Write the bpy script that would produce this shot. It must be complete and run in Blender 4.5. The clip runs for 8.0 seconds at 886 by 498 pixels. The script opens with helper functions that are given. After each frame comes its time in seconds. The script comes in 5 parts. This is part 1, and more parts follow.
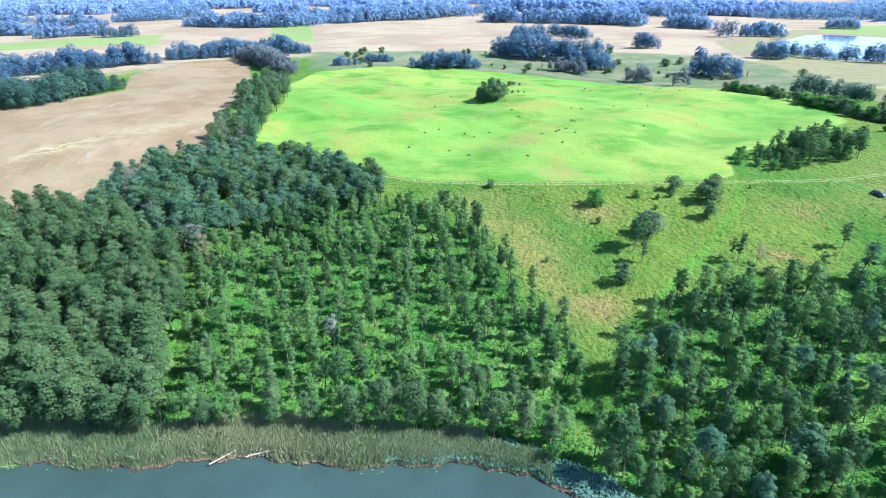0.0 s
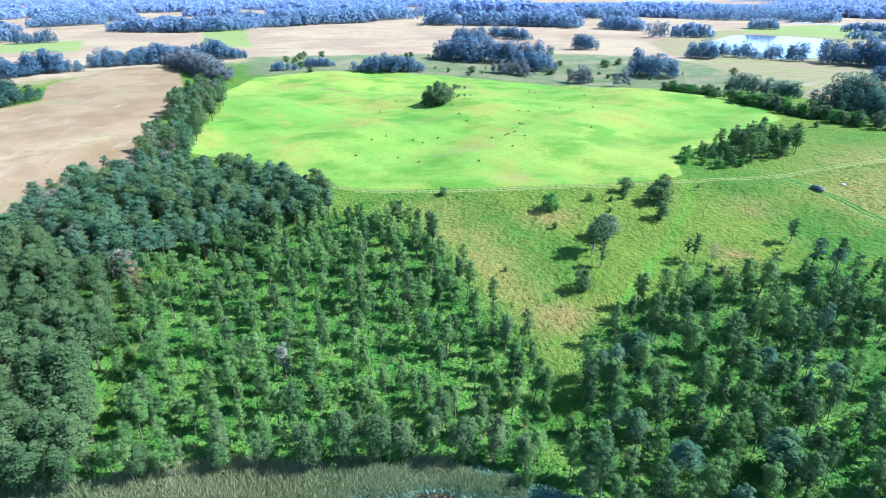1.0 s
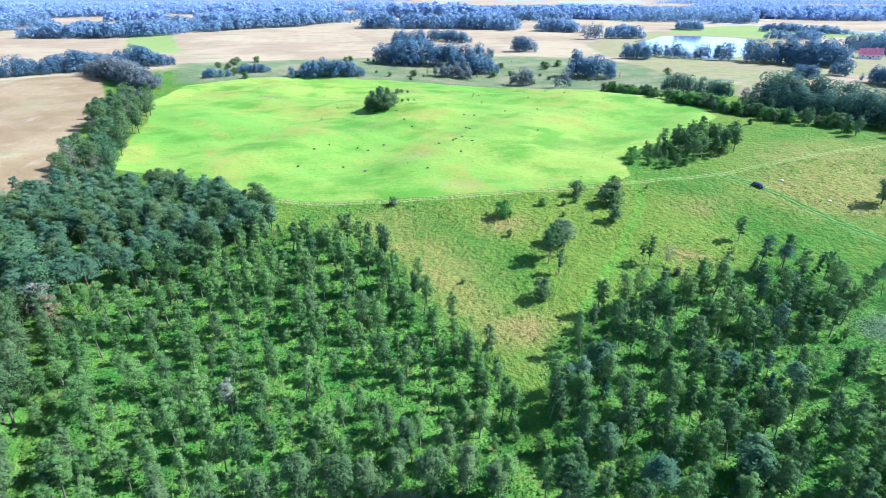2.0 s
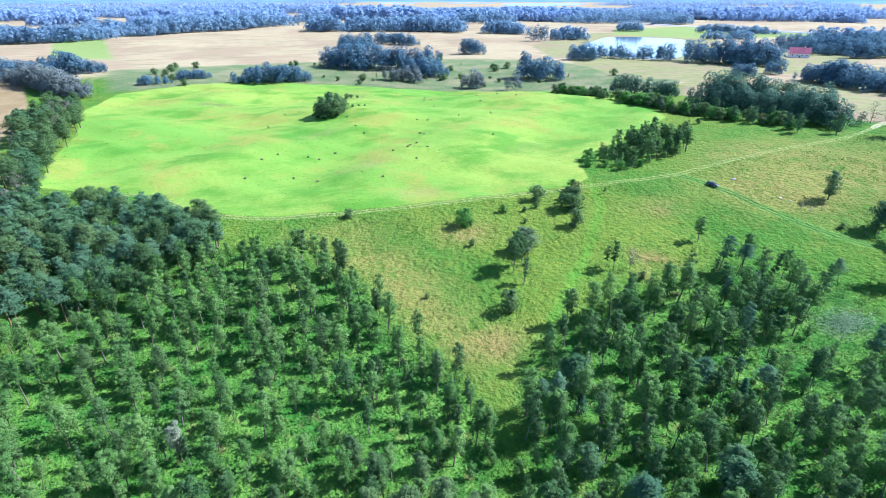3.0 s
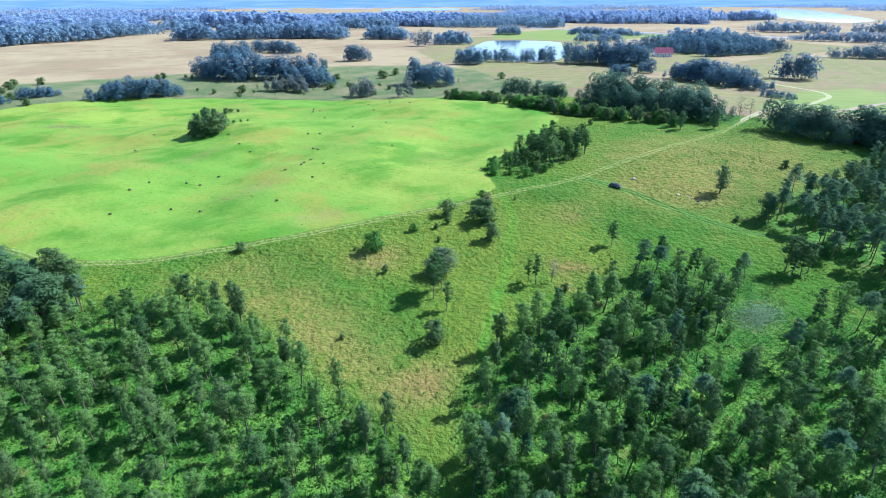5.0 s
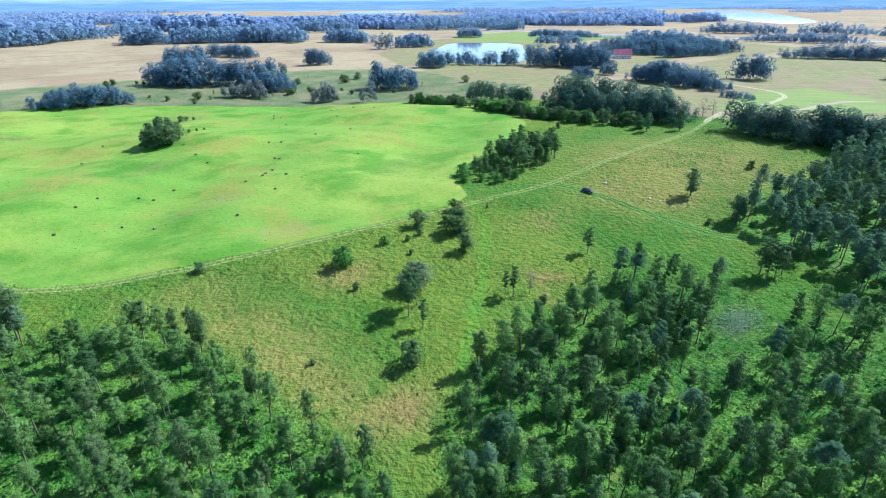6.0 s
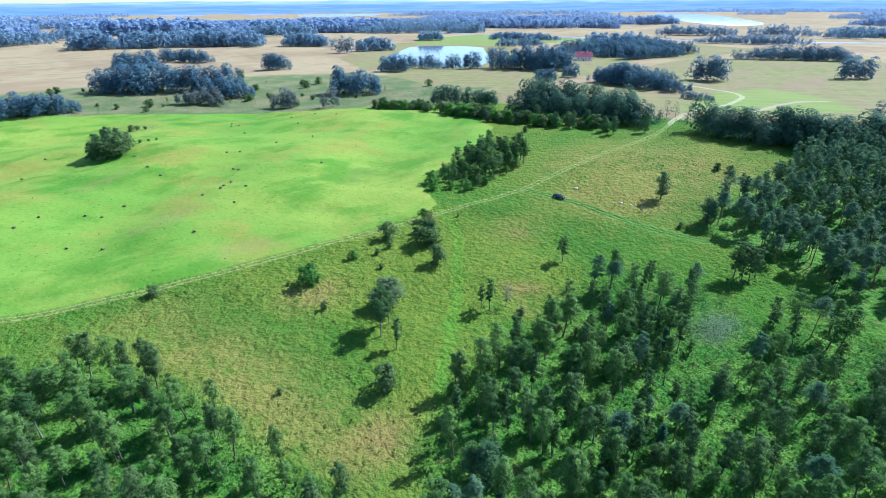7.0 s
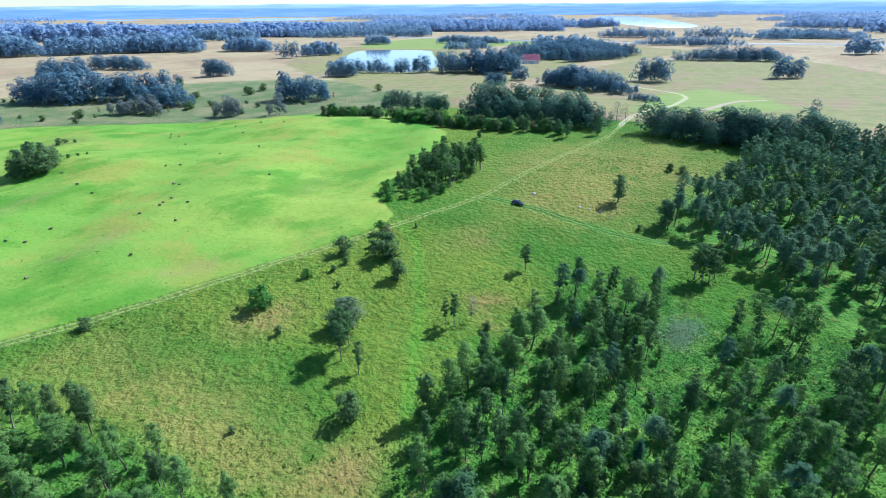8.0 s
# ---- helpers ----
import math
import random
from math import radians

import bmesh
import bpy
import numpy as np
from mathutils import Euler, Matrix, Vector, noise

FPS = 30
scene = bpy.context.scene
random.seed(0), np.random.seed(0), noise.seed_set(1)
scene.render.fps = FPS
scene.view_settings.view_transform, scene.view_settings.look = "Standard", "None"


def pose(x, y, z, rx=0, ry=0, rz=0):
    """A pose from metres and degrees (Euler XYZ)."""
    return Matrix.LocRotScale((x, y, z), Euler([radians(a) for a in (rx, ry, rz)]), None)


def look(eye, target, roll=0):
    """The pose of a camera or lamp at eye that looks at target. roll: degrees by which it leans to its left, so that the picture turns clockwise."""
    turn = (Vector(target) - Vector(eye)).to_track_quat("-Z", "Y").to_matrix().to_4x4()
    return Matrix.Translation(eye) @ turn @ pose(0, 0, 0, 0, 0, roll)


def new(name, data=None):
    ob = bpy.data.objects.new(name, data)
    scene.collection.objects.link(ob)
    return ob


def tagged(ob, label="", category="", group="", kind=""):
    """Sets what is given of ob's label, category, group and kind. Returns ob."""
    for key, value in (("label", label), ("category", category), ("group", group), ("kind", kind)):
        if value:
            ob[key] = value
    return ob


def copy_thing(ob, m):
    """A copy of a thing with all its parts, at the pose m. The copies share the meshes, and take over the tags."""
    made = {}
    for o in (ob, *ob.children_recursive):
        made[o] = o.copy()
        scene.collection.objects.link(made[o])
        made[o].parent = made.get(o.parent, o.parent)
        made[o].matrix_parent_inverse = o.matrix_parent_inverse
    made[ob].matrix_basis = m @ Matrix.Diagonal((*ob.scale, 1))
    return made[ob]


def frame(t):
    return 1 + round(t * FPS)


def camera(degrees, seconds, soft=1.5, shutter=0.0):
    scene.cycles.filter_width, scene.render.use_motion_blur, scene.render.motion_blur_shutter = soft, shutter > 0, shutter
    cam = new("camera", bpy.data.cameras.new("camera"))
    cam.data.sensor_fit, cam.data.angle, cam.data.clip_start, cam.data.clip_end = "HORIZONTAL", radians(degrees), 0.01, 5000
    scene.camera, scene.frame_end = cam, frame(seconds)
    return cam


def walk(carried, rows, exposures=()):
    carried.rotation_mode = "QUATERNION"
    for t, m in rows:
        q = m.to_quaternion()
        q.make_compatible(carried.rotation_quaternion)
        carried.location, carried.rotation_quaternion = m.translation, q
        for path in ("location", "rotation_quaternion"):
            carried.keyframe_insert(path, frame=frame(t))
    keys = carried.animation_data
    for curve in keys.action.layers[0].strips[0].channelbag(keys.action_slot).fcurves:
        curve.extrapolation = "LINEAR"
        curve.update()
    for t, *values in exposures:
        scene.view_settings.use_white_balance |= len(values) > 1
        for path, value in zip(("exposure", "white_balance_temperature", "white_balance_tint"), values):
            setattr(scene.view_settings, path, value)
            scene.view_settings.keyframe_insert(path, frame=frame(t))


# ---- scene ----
cam = camera(78.6, 8.0, soft=0.5)
METRES, EYE, TILT, LEAN, TURN = 62.0, 90.0, -26.0, 0.0, 0.0
ROWS = [
    (0.0, 0.0, 0.0, 0.0, -0.0, 0.0, 0.0),
    (0.5, -0.0139, 0.0602, 0.0268, -2.58, 0.1, 1.26),
    (1.0, -0.0245, 0.1191, 0.0526, -5.34, 0.13, 2.6),
    (1.5, -0.0314, 0.1783, 0.079, -8.16, 0.1, 3.98),
    (3.0, -0.0391, 0.3498, 0.1609, -15.72, -0.32, 7.6),
    (3.5, -0.034, 0.4071, 0.1875, -17.96, -0.53, 8.66),
    (4.0, -0.027, 0.4643, 0.2133, -20.71, -0.85, 9.94),
    (4.5, -0.0177, 0.5214, 0.2393, -23.75, -1.28, 11.32),
    (5.0, -0.0062, 0.5772, 0.2654, -26.54, -1.74, 12.54),
    (6.5, 0.0466, 0.7327, 0.3464, -31.91, -2.67, 14.78),
    (7.0, 0.0703, 0.7815, 0.3699, -34.03, -3.08, 15.61),
    (7.5, 0.0953, 0.8296, 0.3933, -36.78, -3.69, 16.67),
    (8.0, 0.123, 0.8754, 0.4156, -39.16, -4.23, 17.55),
]
walk(cam, [(t, pose(0, 0, EYE, TILT, LEAN, TURN) @ pose(METRES * x, METRES * y, METRES * z, 90 + pitch, roll, yaw)) for t, x, y, z, yaw, pitch, roll in ROWS],
     exposures=[(0.0, 1.40, 4980, 16), (2.9, 1.38, 5080, 13), (3.4, 1.10, 5160, 10), (4.5, 1.01, 5180, 10), (8.0, 0.89, 5150, 7)])

# ---- daylight ----
SUN_DIR = Vector((0.70, -0.06, 0.71)).normalized()
sun_lamp = bpy.data.lights.new("sun", "SUN")
sun_lamp.energy, sun_lamp.angle, sun_lamp.color = 4.7, radians(0.6), (1.0, 0.95, 0.86)
sun = new("sun", sun_lamp)
sun.matrix_world = look(SUN_DIR * 400, (0, 0, 0))
world = bpy.data.worlds.new("world")
scene.world = world
world.use_nodes = True
wn = world.node_tree
sky = wn.nodes.new("ShaderNodeTexSky")
sky.sky_type, sky.sun_disc = "NISHITA", False
sky.sun_elevation = math.asin(SUN_DIR.z)
sky.sun_rotation = math.atan2(SUN_DIR.x, SUN_DIR.y)
sky.air_density, sky.dust_density, sky.ozone_density = 1.0, 0.3, 2.0
wn.links.new(sky.outputs[0], wn.nodes["Background"].inputs[0])
wn.nodes["Background"].inputs[1].default_value = 0.095


# ---- materials ----
class Nodes:
    """A short way to write node materials."""

    def __init__(self, name):
        self.mat = bpy.data.materials.new(name)
        self.mat.use_nodes = True
        self.tree = self.mat.node_tree
        self.tree.nodes.clear()

    def add(self, kind, **inputs):
        node = self.tree.nodes.new(kind)
        for key, value in inputs.items():
            self.put(node.inputs[key.replace("_", " ")], value)
        return node

    def put(self, socket, value):
        if isinstance(value, bpy.types.NodeSocket):
            self.tree.links.new(value, socket)
        else:
            socket.default_value = value

    def attr(self, name):
        node = self.add("ShaderNodeAttribute")
        node.attribute_name = name
        return node.outputs["Fac"]

    def math(self, op, a, b=0.0, c=0.0, clamp=False):
        node = self.tree.nodes.new("ShaderNodeMath")
        node.operation, node.use_clamp = op, clamp
        for i, v in enumerate((a, b, c)):
            self.put(node.inputs[i], v)
        return node.outputs[0]

    def ramp(self, x, lo, hi):
        node = self.add("ShaderNodeMapRange", Value=x, From_Min=lo, From_Max=hi)
        node.interpolation_type = "SMOOTHSTEP"
        return node.outputs[0]

    def place(self):
        return self.add("ShaderNodeNewGeometry").outputs["Position"]

    def noise(self, scale, detail=4.0, rough=0.55, vec=None, stretch=None):
        vec = vec or self.place()
        if stretch:
            m = self.add("ShaderNodeMapping", Vector=vec)
            m.inputs["Scale"].default_value = stretch
            vec = m.outputs[0]
        return self.add("ShaderNodeTexNoise", Vector=vec, Scale=scale, Detail=detail, Roughness=rough).outputs["Fac"]

    def mix(self, fac, a, b, blend="MIX"):
        node = self.tree.nodes.new("ShaderNodeMix")
        node.data_type, node.blend_type = "RGBA", blend
        self.put(node.inputs[0], fac)
        for sock, v in ((node.inputs[6], a), (node.inputs[7], b)):
            self.put(sock, v if isinstance(v, bpy.types.NodeSocket) else (*v, 1.0))
        return node.outputs[2]

    def bump(self, height, strength, distance):
        return self.add("ShaderNodeBump", Height=height, Strength=strength, Distance=distance).outputs[0]

    def surface(self, colour, rough=0.9, normal=None, metal=0.0, spec=0.2, thin=0.0, coat=0.0):
        b = self.add("ShaderNodeBsdfPrincipled", Roughness=rough, Metallic=metal, Specular_IOR_Level=spec, Coat_Weight=coat)
        self.put(b.inputs["Base Color"], colour if isinstance(colour, bpy.types.NodeSocket) else (*colour, 1.0))
        if normal:
            self.put(b.inputs["Normal"], normal)
        shader = b.outputs[0]
        if thin:
            tl = self.add("ShaderNodeBsdfTranslucent")
            self.put(tl.inputs["Color"], colour if isinstance(colour, bpy.types.NodeSocket) else (*colour, 1.0))
            ms = self.add("ShaderNodeMixShader")
            ms.inputs[0].default_value = thin
            self.tree.links.new(shader, ms.inputs[1])
            self.tree.links.new(tl.outputs[0], ms.inputs[2])
            shader = ms.outputs[0]
        out = self.add("ShaderNodeOutputMaterial")
        self.tree.links.new(shader, out.inputs[0])
        return self.mat


def foliage(name, dark, light, thin=0.25, rough=0.75, island=False):
    """Leaves: a tint for each tree (or each spray), and patches over the crown."""
    n = Nodes(name)
    if island:
        pick = n.add("ShaderNodeNewGeometry").outputs["Random Per Island"]
        far = n.noise(0.03, 3)
        f = n.math("ADD", n.math("MULTIPLY", pick, 0.45), n.math("MULTIPLY", n.ramp(far, 0.35, 0.65), 0.55))
    else:
        pick = n.add("ShaderNodeObjectInfo").outputs["Random"]
        patch = n.ramp(n.noise(0.7, 3), 0.35, 0.65)
        speck = n.add("ShaderNodeNewGeometry").outputs["Random Per Island"]
        f = n.math("ADD", n.math("MULTIPLY", pick, 0.5), n.math("ADD", n.math("MULTIPLY", patch, 0.2), n.math("MULTIPLY", speck, 0.3)))
    return n.surface(n.mix(f, dark, light), rough, spec=0.06, thin=thin)


def plain(name, colour, rough=0.7, metal=0.0, vary=0.15, scale=3.0, spec=0.3, coat=0.0):
    n = Nodes(name)
    f = n.ramp(n.noise(scale, 5), 0.3, 0.7)
    lo, hi = [c * (1 - vary) for c in colour], [min(1, c * (1 + vary)) for c in colour]
    return n.surface(n.mix(f, lo, hi), rough, metal=metal, spec=spec, coat=coat)


LEAF_ALDER = foliage("alder_leaves", (0.038, 0.11, 0.028), (0.205, 0.33, 0.09), 0.36)
LEAF_BROAD = foliage("broad_leaves", (0.055, 0.115, 0.04), (0.165, 0.24, 0.088), 0.4)
LEAF_OAK = foliage("oak_leaves", (0.04, 0.10, 0.045), (0.135, 0.225, 0.095), 0.3)
LEAF_PINE = foliage("pine_needles", (0.045, 0.115, 0.062), (0.155, 0.25, 0.13), 0.32)
LEAF_BIRCH = foliage("birch_leaves", (0.026, 0.078, 0.026), (0.14, 0.225, 0.075), 0.3)
LEAF_WILLOW = foliage("willow_leaves", (0.065, 0.115, 0.055), (0.145, 0.20, 0.10), 0.3)
LEAF_LIME = foliage("shrub_leaves", (0.06, 0.17, 0.03), (0.13, 0.27, 0.055), 0.35)
LEAF_SPRUCE = foliage("spruce_needles", (0.018, 0.06, 0.03), (0.05, 0.12, 0.06), 0.15)
LEAF_RUST = foliage("turning_leaves", (0.13, 0.11, 0.05), (0.21, 0.18, 0.09), 0.25)
TWIG_GREY = foliage("bare_twigs", (0.16, 0.14, 0.11), (0.26, 0.23, 0.19), 0.05)
WOOD_NEAR = foliage("grove_leaves", (0.042, 0.095, 0.075), (0.11, 0.19, 0.122), 0.4, island=True)
# Next three: distance haze mixed into the leaf colour, bluer and paler each step.
WOOD_FAR = foliage("haze_tinted_leaves", (0.08, 0.15, 0.21), (0.14, 0.23, 0.285), 0.45, island=True)
WOOD_DIST = foliage("hazy_blue_leaves", (0.19, 0.29, 0.39), (0.24, 0.345, 0.44), 0.45, island=True)
WOOD_HAZE = foliage("pale_haze_blue_leaves", (0.28, 0.385, 0.55), (0.33, 0.435, 0.60), 0.45, island=True)
WOOD_PINE = foliage("pine_wood_needles", (0.04, 0.105, 0.06), (0.185, 0.30, 0.155), 0.4, island=True)
WOOD_GREY = foliage("far_grey_leaves", (0.13, 0.155, 0.155), (0.20, 0.225, 0.205), 0.35, island=True)
REED = foliage("reed_blades", (0.17, 0.27, 0.11), (0.43, 0.43, 0.22), 0.4, island=True)
SEDGE = foliage("sedge_leaves", (0.085, 0.19, 0.125), (0.20, 0.32, 0.22), 0.25, island=True)
HERB = foliage("undergrowth_leaves", (0.028, 0.10, 0.016), (0.14, 0.275, 0.042), 0.4, island=True)
TUSSOCK = foliage("tussock_blades", (0.055, 0.14, 0.015), (0.155, 0.215, 0.04), 0.3, island=True)
LEAF_SILVER = foliage("silvery_leaves", (0.15, 0.18, 0.11), (0.32, 0.34, 0.23), 0.3)
LILY = foliage("lily_leaves", (0.12, 0.20, 0.04), (0.28, 0.37, 0.08), 0.1, island=True)
BARK = plain("grey_bark", (0.14, 0.115, 0.09), 0.95, vary=0.35, scale=4)
BARK_PINE = plain("pine_bark", (0.24, 0.14, 0.08), 0.95, vary=0.35, scale=4)
BARK_BIRCH = plain("birch_bark", (0.19, 0.175, 0.15), 0.9, vary=0.4, scale=5)


def ground_material():
    n = Nodes("ground")
    big, mid, fine = n.noise(0.018, 4), n.noise(0.12, 5), n.noise(0.75, 6, 0.68)
    grain = n.noise(3.2, 4, 0.7)
    jit = n.math("MULTIPLY", n.math("SUBTRACT", mid, 0.5), 9.0)

    def mask(name, soft, wobble=1.0):
        v = n.math("MULTIPLY_ADD", jit, wobble, n.attr(name))
        return n.ramp(v, -soft, soft)

    # rough meadow
    meadow = n.mix(n.ramp(big, 0.38, 0.62), (0.06, 0.152, 0.014), (0.138, 0.19, 0.022))
    meadow = n.mix(n.math("MULTIPLY", n.ramp(mid, 0.45, 0.75), 0.5), meadow, (0.165, 0.19, 0.027))
    meadow = n.mix(n.math("MULTIPLY", n.ramp(n.noise(0.5, 4, 0.55), 0.46, 0.64), 0.42), meadow, (0.045, 0.13, 0.012))
    meadow = n.mix(n.math("MULTIPLY", n.ramp(n.noise(0.32, 5, 0.62), 0.5, 0.66), 0.36), meadow, (0.05, 0.155, 0.02))
    meadow = n.mix(n.math("MULTIPLY", n.ramp(n.noise(0.22, 4, 0.6, stretch=(1.0, 0.6, 1)), 0.56, 0.72), 0.3), meadow, (0.18, 0.20, 0.035))
    meadow = n.mix(n.math("MULTIPLY", n.attr("dry"), n.ramp(n.math("ADD", n.noise(0.4, 4, 0.55), mid), 0.55, 1.15)), meadow, (0.215, 0.195, 0.048))
    meadow = n.mix(n.math("MULTIPLY", n.attr("rust"), n.ramp(n.math("ADD", fine, mid), 0.8, 1.1)), meadow, (0.22, 0.15, 0.055))
    # straw-coloured plain
    straw = n.mix(n.ramp(n.noise(0.011, 5, 0.6), 0.4, 0.6), (0.30, 0.215, 0.13), (0.365, 0.285, 0.165))
    straw = n.mix(n.ramp(n.noise(0.02, 4, 0.6, stretch=(1, 4, 1)), 0.5, 0.75), straw, (0.22, 0.20, 0.10))
    straw = n.mix(n.math("MULTIPLY", n.ramp(n.noise(0.06, 5, 0.7, stretch=(1, 2.5, 1)), 0.5, 0.7), 0.5), straw, (0.27, 0.175, 0.115))
    col = n.mix(mask("straw", 25, 6), meadow, straw)
    valley = n.mix(n.ramp(n.noise(0.05, 4), 0.35, 0.7), (0.11, 0.155, 0.06), (0.21, 0.195, 0.10))
    col = n.mix(mask("valley", 8, 2), col, valley)
    col = n.mix(mask("olive", 4, 1), col, n.mix(n.ramp(n.noise(0.02, 5, 0.6, stretch=(1, 2.2, 1)), 0.45, 0.68), n.mix(n.ramp(mid, 0.3, 0.7), (0.255, 0.225, 0.10), (0.19, 0.195, 0.075)), (0.26, 0.19, 0.115)))
    col = n.mix(mask("lush", 5, 1.5), col, n.mix(big, (0.17, 0.245, 0.06), (0.25, 0.275, 0.09)))
    # bare stubble field
    stub = n.mix(n.ramp(n.noise(0.03, 5, 0.6), 0.35, 0.65), (0.22, 0.15, 0.072), (0.29, 0.21, 0.11))
    stub = n.mix(n.math("MULTIPLY", n.ramp(n.noise(0.05, 5, 0.6, stretch=(2.2, 0.7, 1)), 0.55, 0.72), 0.55), stub, (0.36, 0.29, 0.185))
    stub = n.mix(n.math("MULTIPLY", n.ramp(n.noise(0.022, 3), 0.55, 0.68), 0.5), stub, (0.21, 0.22, 0.10))
    stub = n.mix(n.math("MULTIPLY", n.ramp(n.noise(0.35, 5, 0.7), 0.5, 0.68), 0.35), stub, (0.18, 0.125, 0.08))
    stub = n.mix(n.math("MULTIPLY", n.attr("bloom"), n.ramp(n.noise(0.16, 5, 0.65), 0.36, 0.64)), stub, (0.42, 0.35, 0.17))
    col = n.mix(mask("stubble", 1.5, 0.4), col, stub)
    # mown green field
    green = n.mix(n.ramp(n.noise(0.014, 4, 0.5), 0.35, 0.65), (0.15, 0.285, 0.038), (0.235, 0.315, 0.05))
    green = n.mix(n.math("MULTIPLY", n.ramp(n.noise(0.033, 5, 0.62), 0.49, 0.64), 0.75), green, (0.255, 0.25, 0.05))
    green = n.mix(n.math("MULTIPLY", n.ramp(n.noise(0.03, 5, 0.6, stretch=(1, 1.4, 3)), 0.48, 0.66), 0.8), green, (0.07, 0.20, 0.016))
    green = n.mix(n.math("MULTIPLY", n.ramp(n.noise(0.25, 5, 0.7), 0.45, 0.7), 0.4), green, (0.12, 0.25, 0.018))
    green = n.mix(n.math("MULTIPLY", n.ramp(n.noise(0.9, 4, 0.7), 0.58, 0.70), 0.6), green, (0.06, 0.14, 0.02))
    green = n.mix(n.math("MULTIPLY", n.attr("scar"), n.ramp(n.noise(0.35, 4), 0.35, 0.6)), green, (0.13, 0.13, 0.055))
    green = n.mix(n.math("MULTIPLY", n.attr("parched"), n.ramp(n.noise(0.3, 4, 0.6), 0.25, 0.6)), green, (0.24, 0.22, 0.075))
    col = n.mix(mask("field", 0.7, 0.15), col, green)
    # green woodland floor
    floor = n.mix(n.ramp(mid, 0.35, 0.65), (0.045, 0.145, 0.018), (0.115, 0.23, 0.034))
    floor = n.mix(n.math("MULTIPLY", n.ramp(n.noise(0.3, 4), 0.58, 0.7), 0.6), floor, (0.16, 0.16, 0.045))
    floor = n.mix(n.math("MULTIPLY", n.ramp(n.noise(0.16, 5, 0.62), 0.52, 0.68), 0.75), floor, (0.03, 0.10, 0.018))
    floor = n.mix(n.math("MULTIPLY", n.ramp(n.noise(0.21, 4, 0.6, stretch=(1, 0.7, 1)), 0.6, 0.7), 0.6), floor, (0.20, 0.17, 0.06))
    col = n.mix(mask("wood", 6, 1.0), col, floor)
    # wheel ruts and the dirt track
    strip = n.math("ABSOLUTE", n.attr("strip"))
    col = n.mix(n.math("MULTIPLY", n.ramp(n.math("MULTIPLY_ADD", fine, 3.0, strip), 5.0, 1.0), 0.5), col, (0.09, 0.25, 0.02))
    beside = n.math("ABSOLUTE", n.attr("ruts"))
    col = n.mix(n.math("MULTIPLY", n.ramp(n.math("MULTIPLY_ADD", fine, 3.0, beside), 5.0, 2.0), 0.6), col, (0.15, 0.29, 0.05))
    rut = n.math("ABSOLUTE", n.math("SUBTRACT", beside, 0.8))
    col = n.mix(n.math("MULTIPLY", n.ramp(n.math("MULTIPLY_ADD", fine, 0.5, rut), 1.1, 0.5), 0.75), col, (0.035, 0.09, 0.015))
    lane = n.math("ABSOLUTE", n.math("MULTIPLY_ADD", n.math("SUBTRACT", mid, 0.5), 0.5, n.attr("track")))
    way = n.math("ABSOLUTE", n.math("SUBTRACT", lane, 0.8))
    worn = n.math("MULTIPLY", n.ramp(n.math("MULTIPLY_ADD", fine, 0.3, way), 0.62, 0.25), n.ramp(mid, 0.1, 0.35))
    col = n.mix(n.math("MULTIPLY", n.ramp(n.math("MULTIPLY_ADD", fine, 2.0, lane), 3.2, 1.6), 0.35), col, (0.17, 0.27, 0.04))
    col = n.mix(n.math("MULTIPLY", worn, 0.62), col, (0.29, 0.265, 0.12))
    pale = n.math("ABSOLUTE", n.math("SUBTRACT", n.math("ABSOLUTE", n.attr("lane")), 0.9))
    col = n.mix(n.math("MULTIPLY", n.ramp(pale, 1.0, 0.5), 0.7), col, (0.46, 0.42, 0.27))
    col = n.mix(n.ramp(n.math("MULTIPLY_ADD", jit, 0.1, n.attr("sand")), -0.8, 1.6), col, (0.36, 0.29, 0.20))
    col = n.mix(n.ramp(n.math("ABSOLUTE", n.attr("road")), 5.5, 4.5), col, (0.42, 0.41, 0.40))
    # muddy bed and waterline
    col = n.mix(n.ramp(n.math("MULTIPLY_ADD", mid, 2.0, n.attr("bank")), 2.6, 1.2), col, (0.14, 0.075, 0.045))
    col = n.mix(n.math("MULTIPLY", n.ramp(grain, 0.35, 0.65), 0.12), col, (0.06, 0.10, 0.03))
    height = n.math("ADD", n.math("ADD", n.math("MULTIPLY", n.noise(0.6, 4, 0.55), 2.0), n.math("MULTIPLY", n.noise(0.3, 4, 0.6), 1.6)), n.math("MULTIPLY", grain, 0.2))
    height = n.math("SUBTRACT", height, 1.9)
    bare = n.math("MAXIMUM", mask("field", 1), n.math("MAXIMUM", mask("stubble", 1), mask("straw", 25, 6)))
    tall = n.math("SUBTRACT", 1.0, n.math("MULTIPLY", bare, 0.85))
    nb = n.bump(n.math("MULTIPLY", height, tall), 0.55, 1.2)
    return n.surface(col, 0.95, nb, spec=0.1)


def water_material(name, colour, ripple):
    n = Nodes(name)
    waves = n.math("ADD", n.noise(1.4, 3, 0.5, stretch=(0.5, 1.6, 1)), n.math("MULTIPLY", n.noise(0.12, 3), 1.5))
    return n.surface(n.mix(n.ramp(n.noise(0.05, 3), 0.3, 0.7), colour, [c * 1.3 for c in colour]), 0.06, n.bump(waves, 0.5, ripple), spec=0.5)


GROUND = ground_material()
WATER = water_material("lake_water", (0.034, 0.056, 0.042), 0.22)
# Near-white base colour stands in for bright sky mirrored in the far lakes.
WATER_FAR = water_material("sky_white_lake_water", (0.80, 0.80, 0.80), 0.02)
WATER_POND = water_material("pond_water", (0.15, 0.20, 0.26), 0.02)

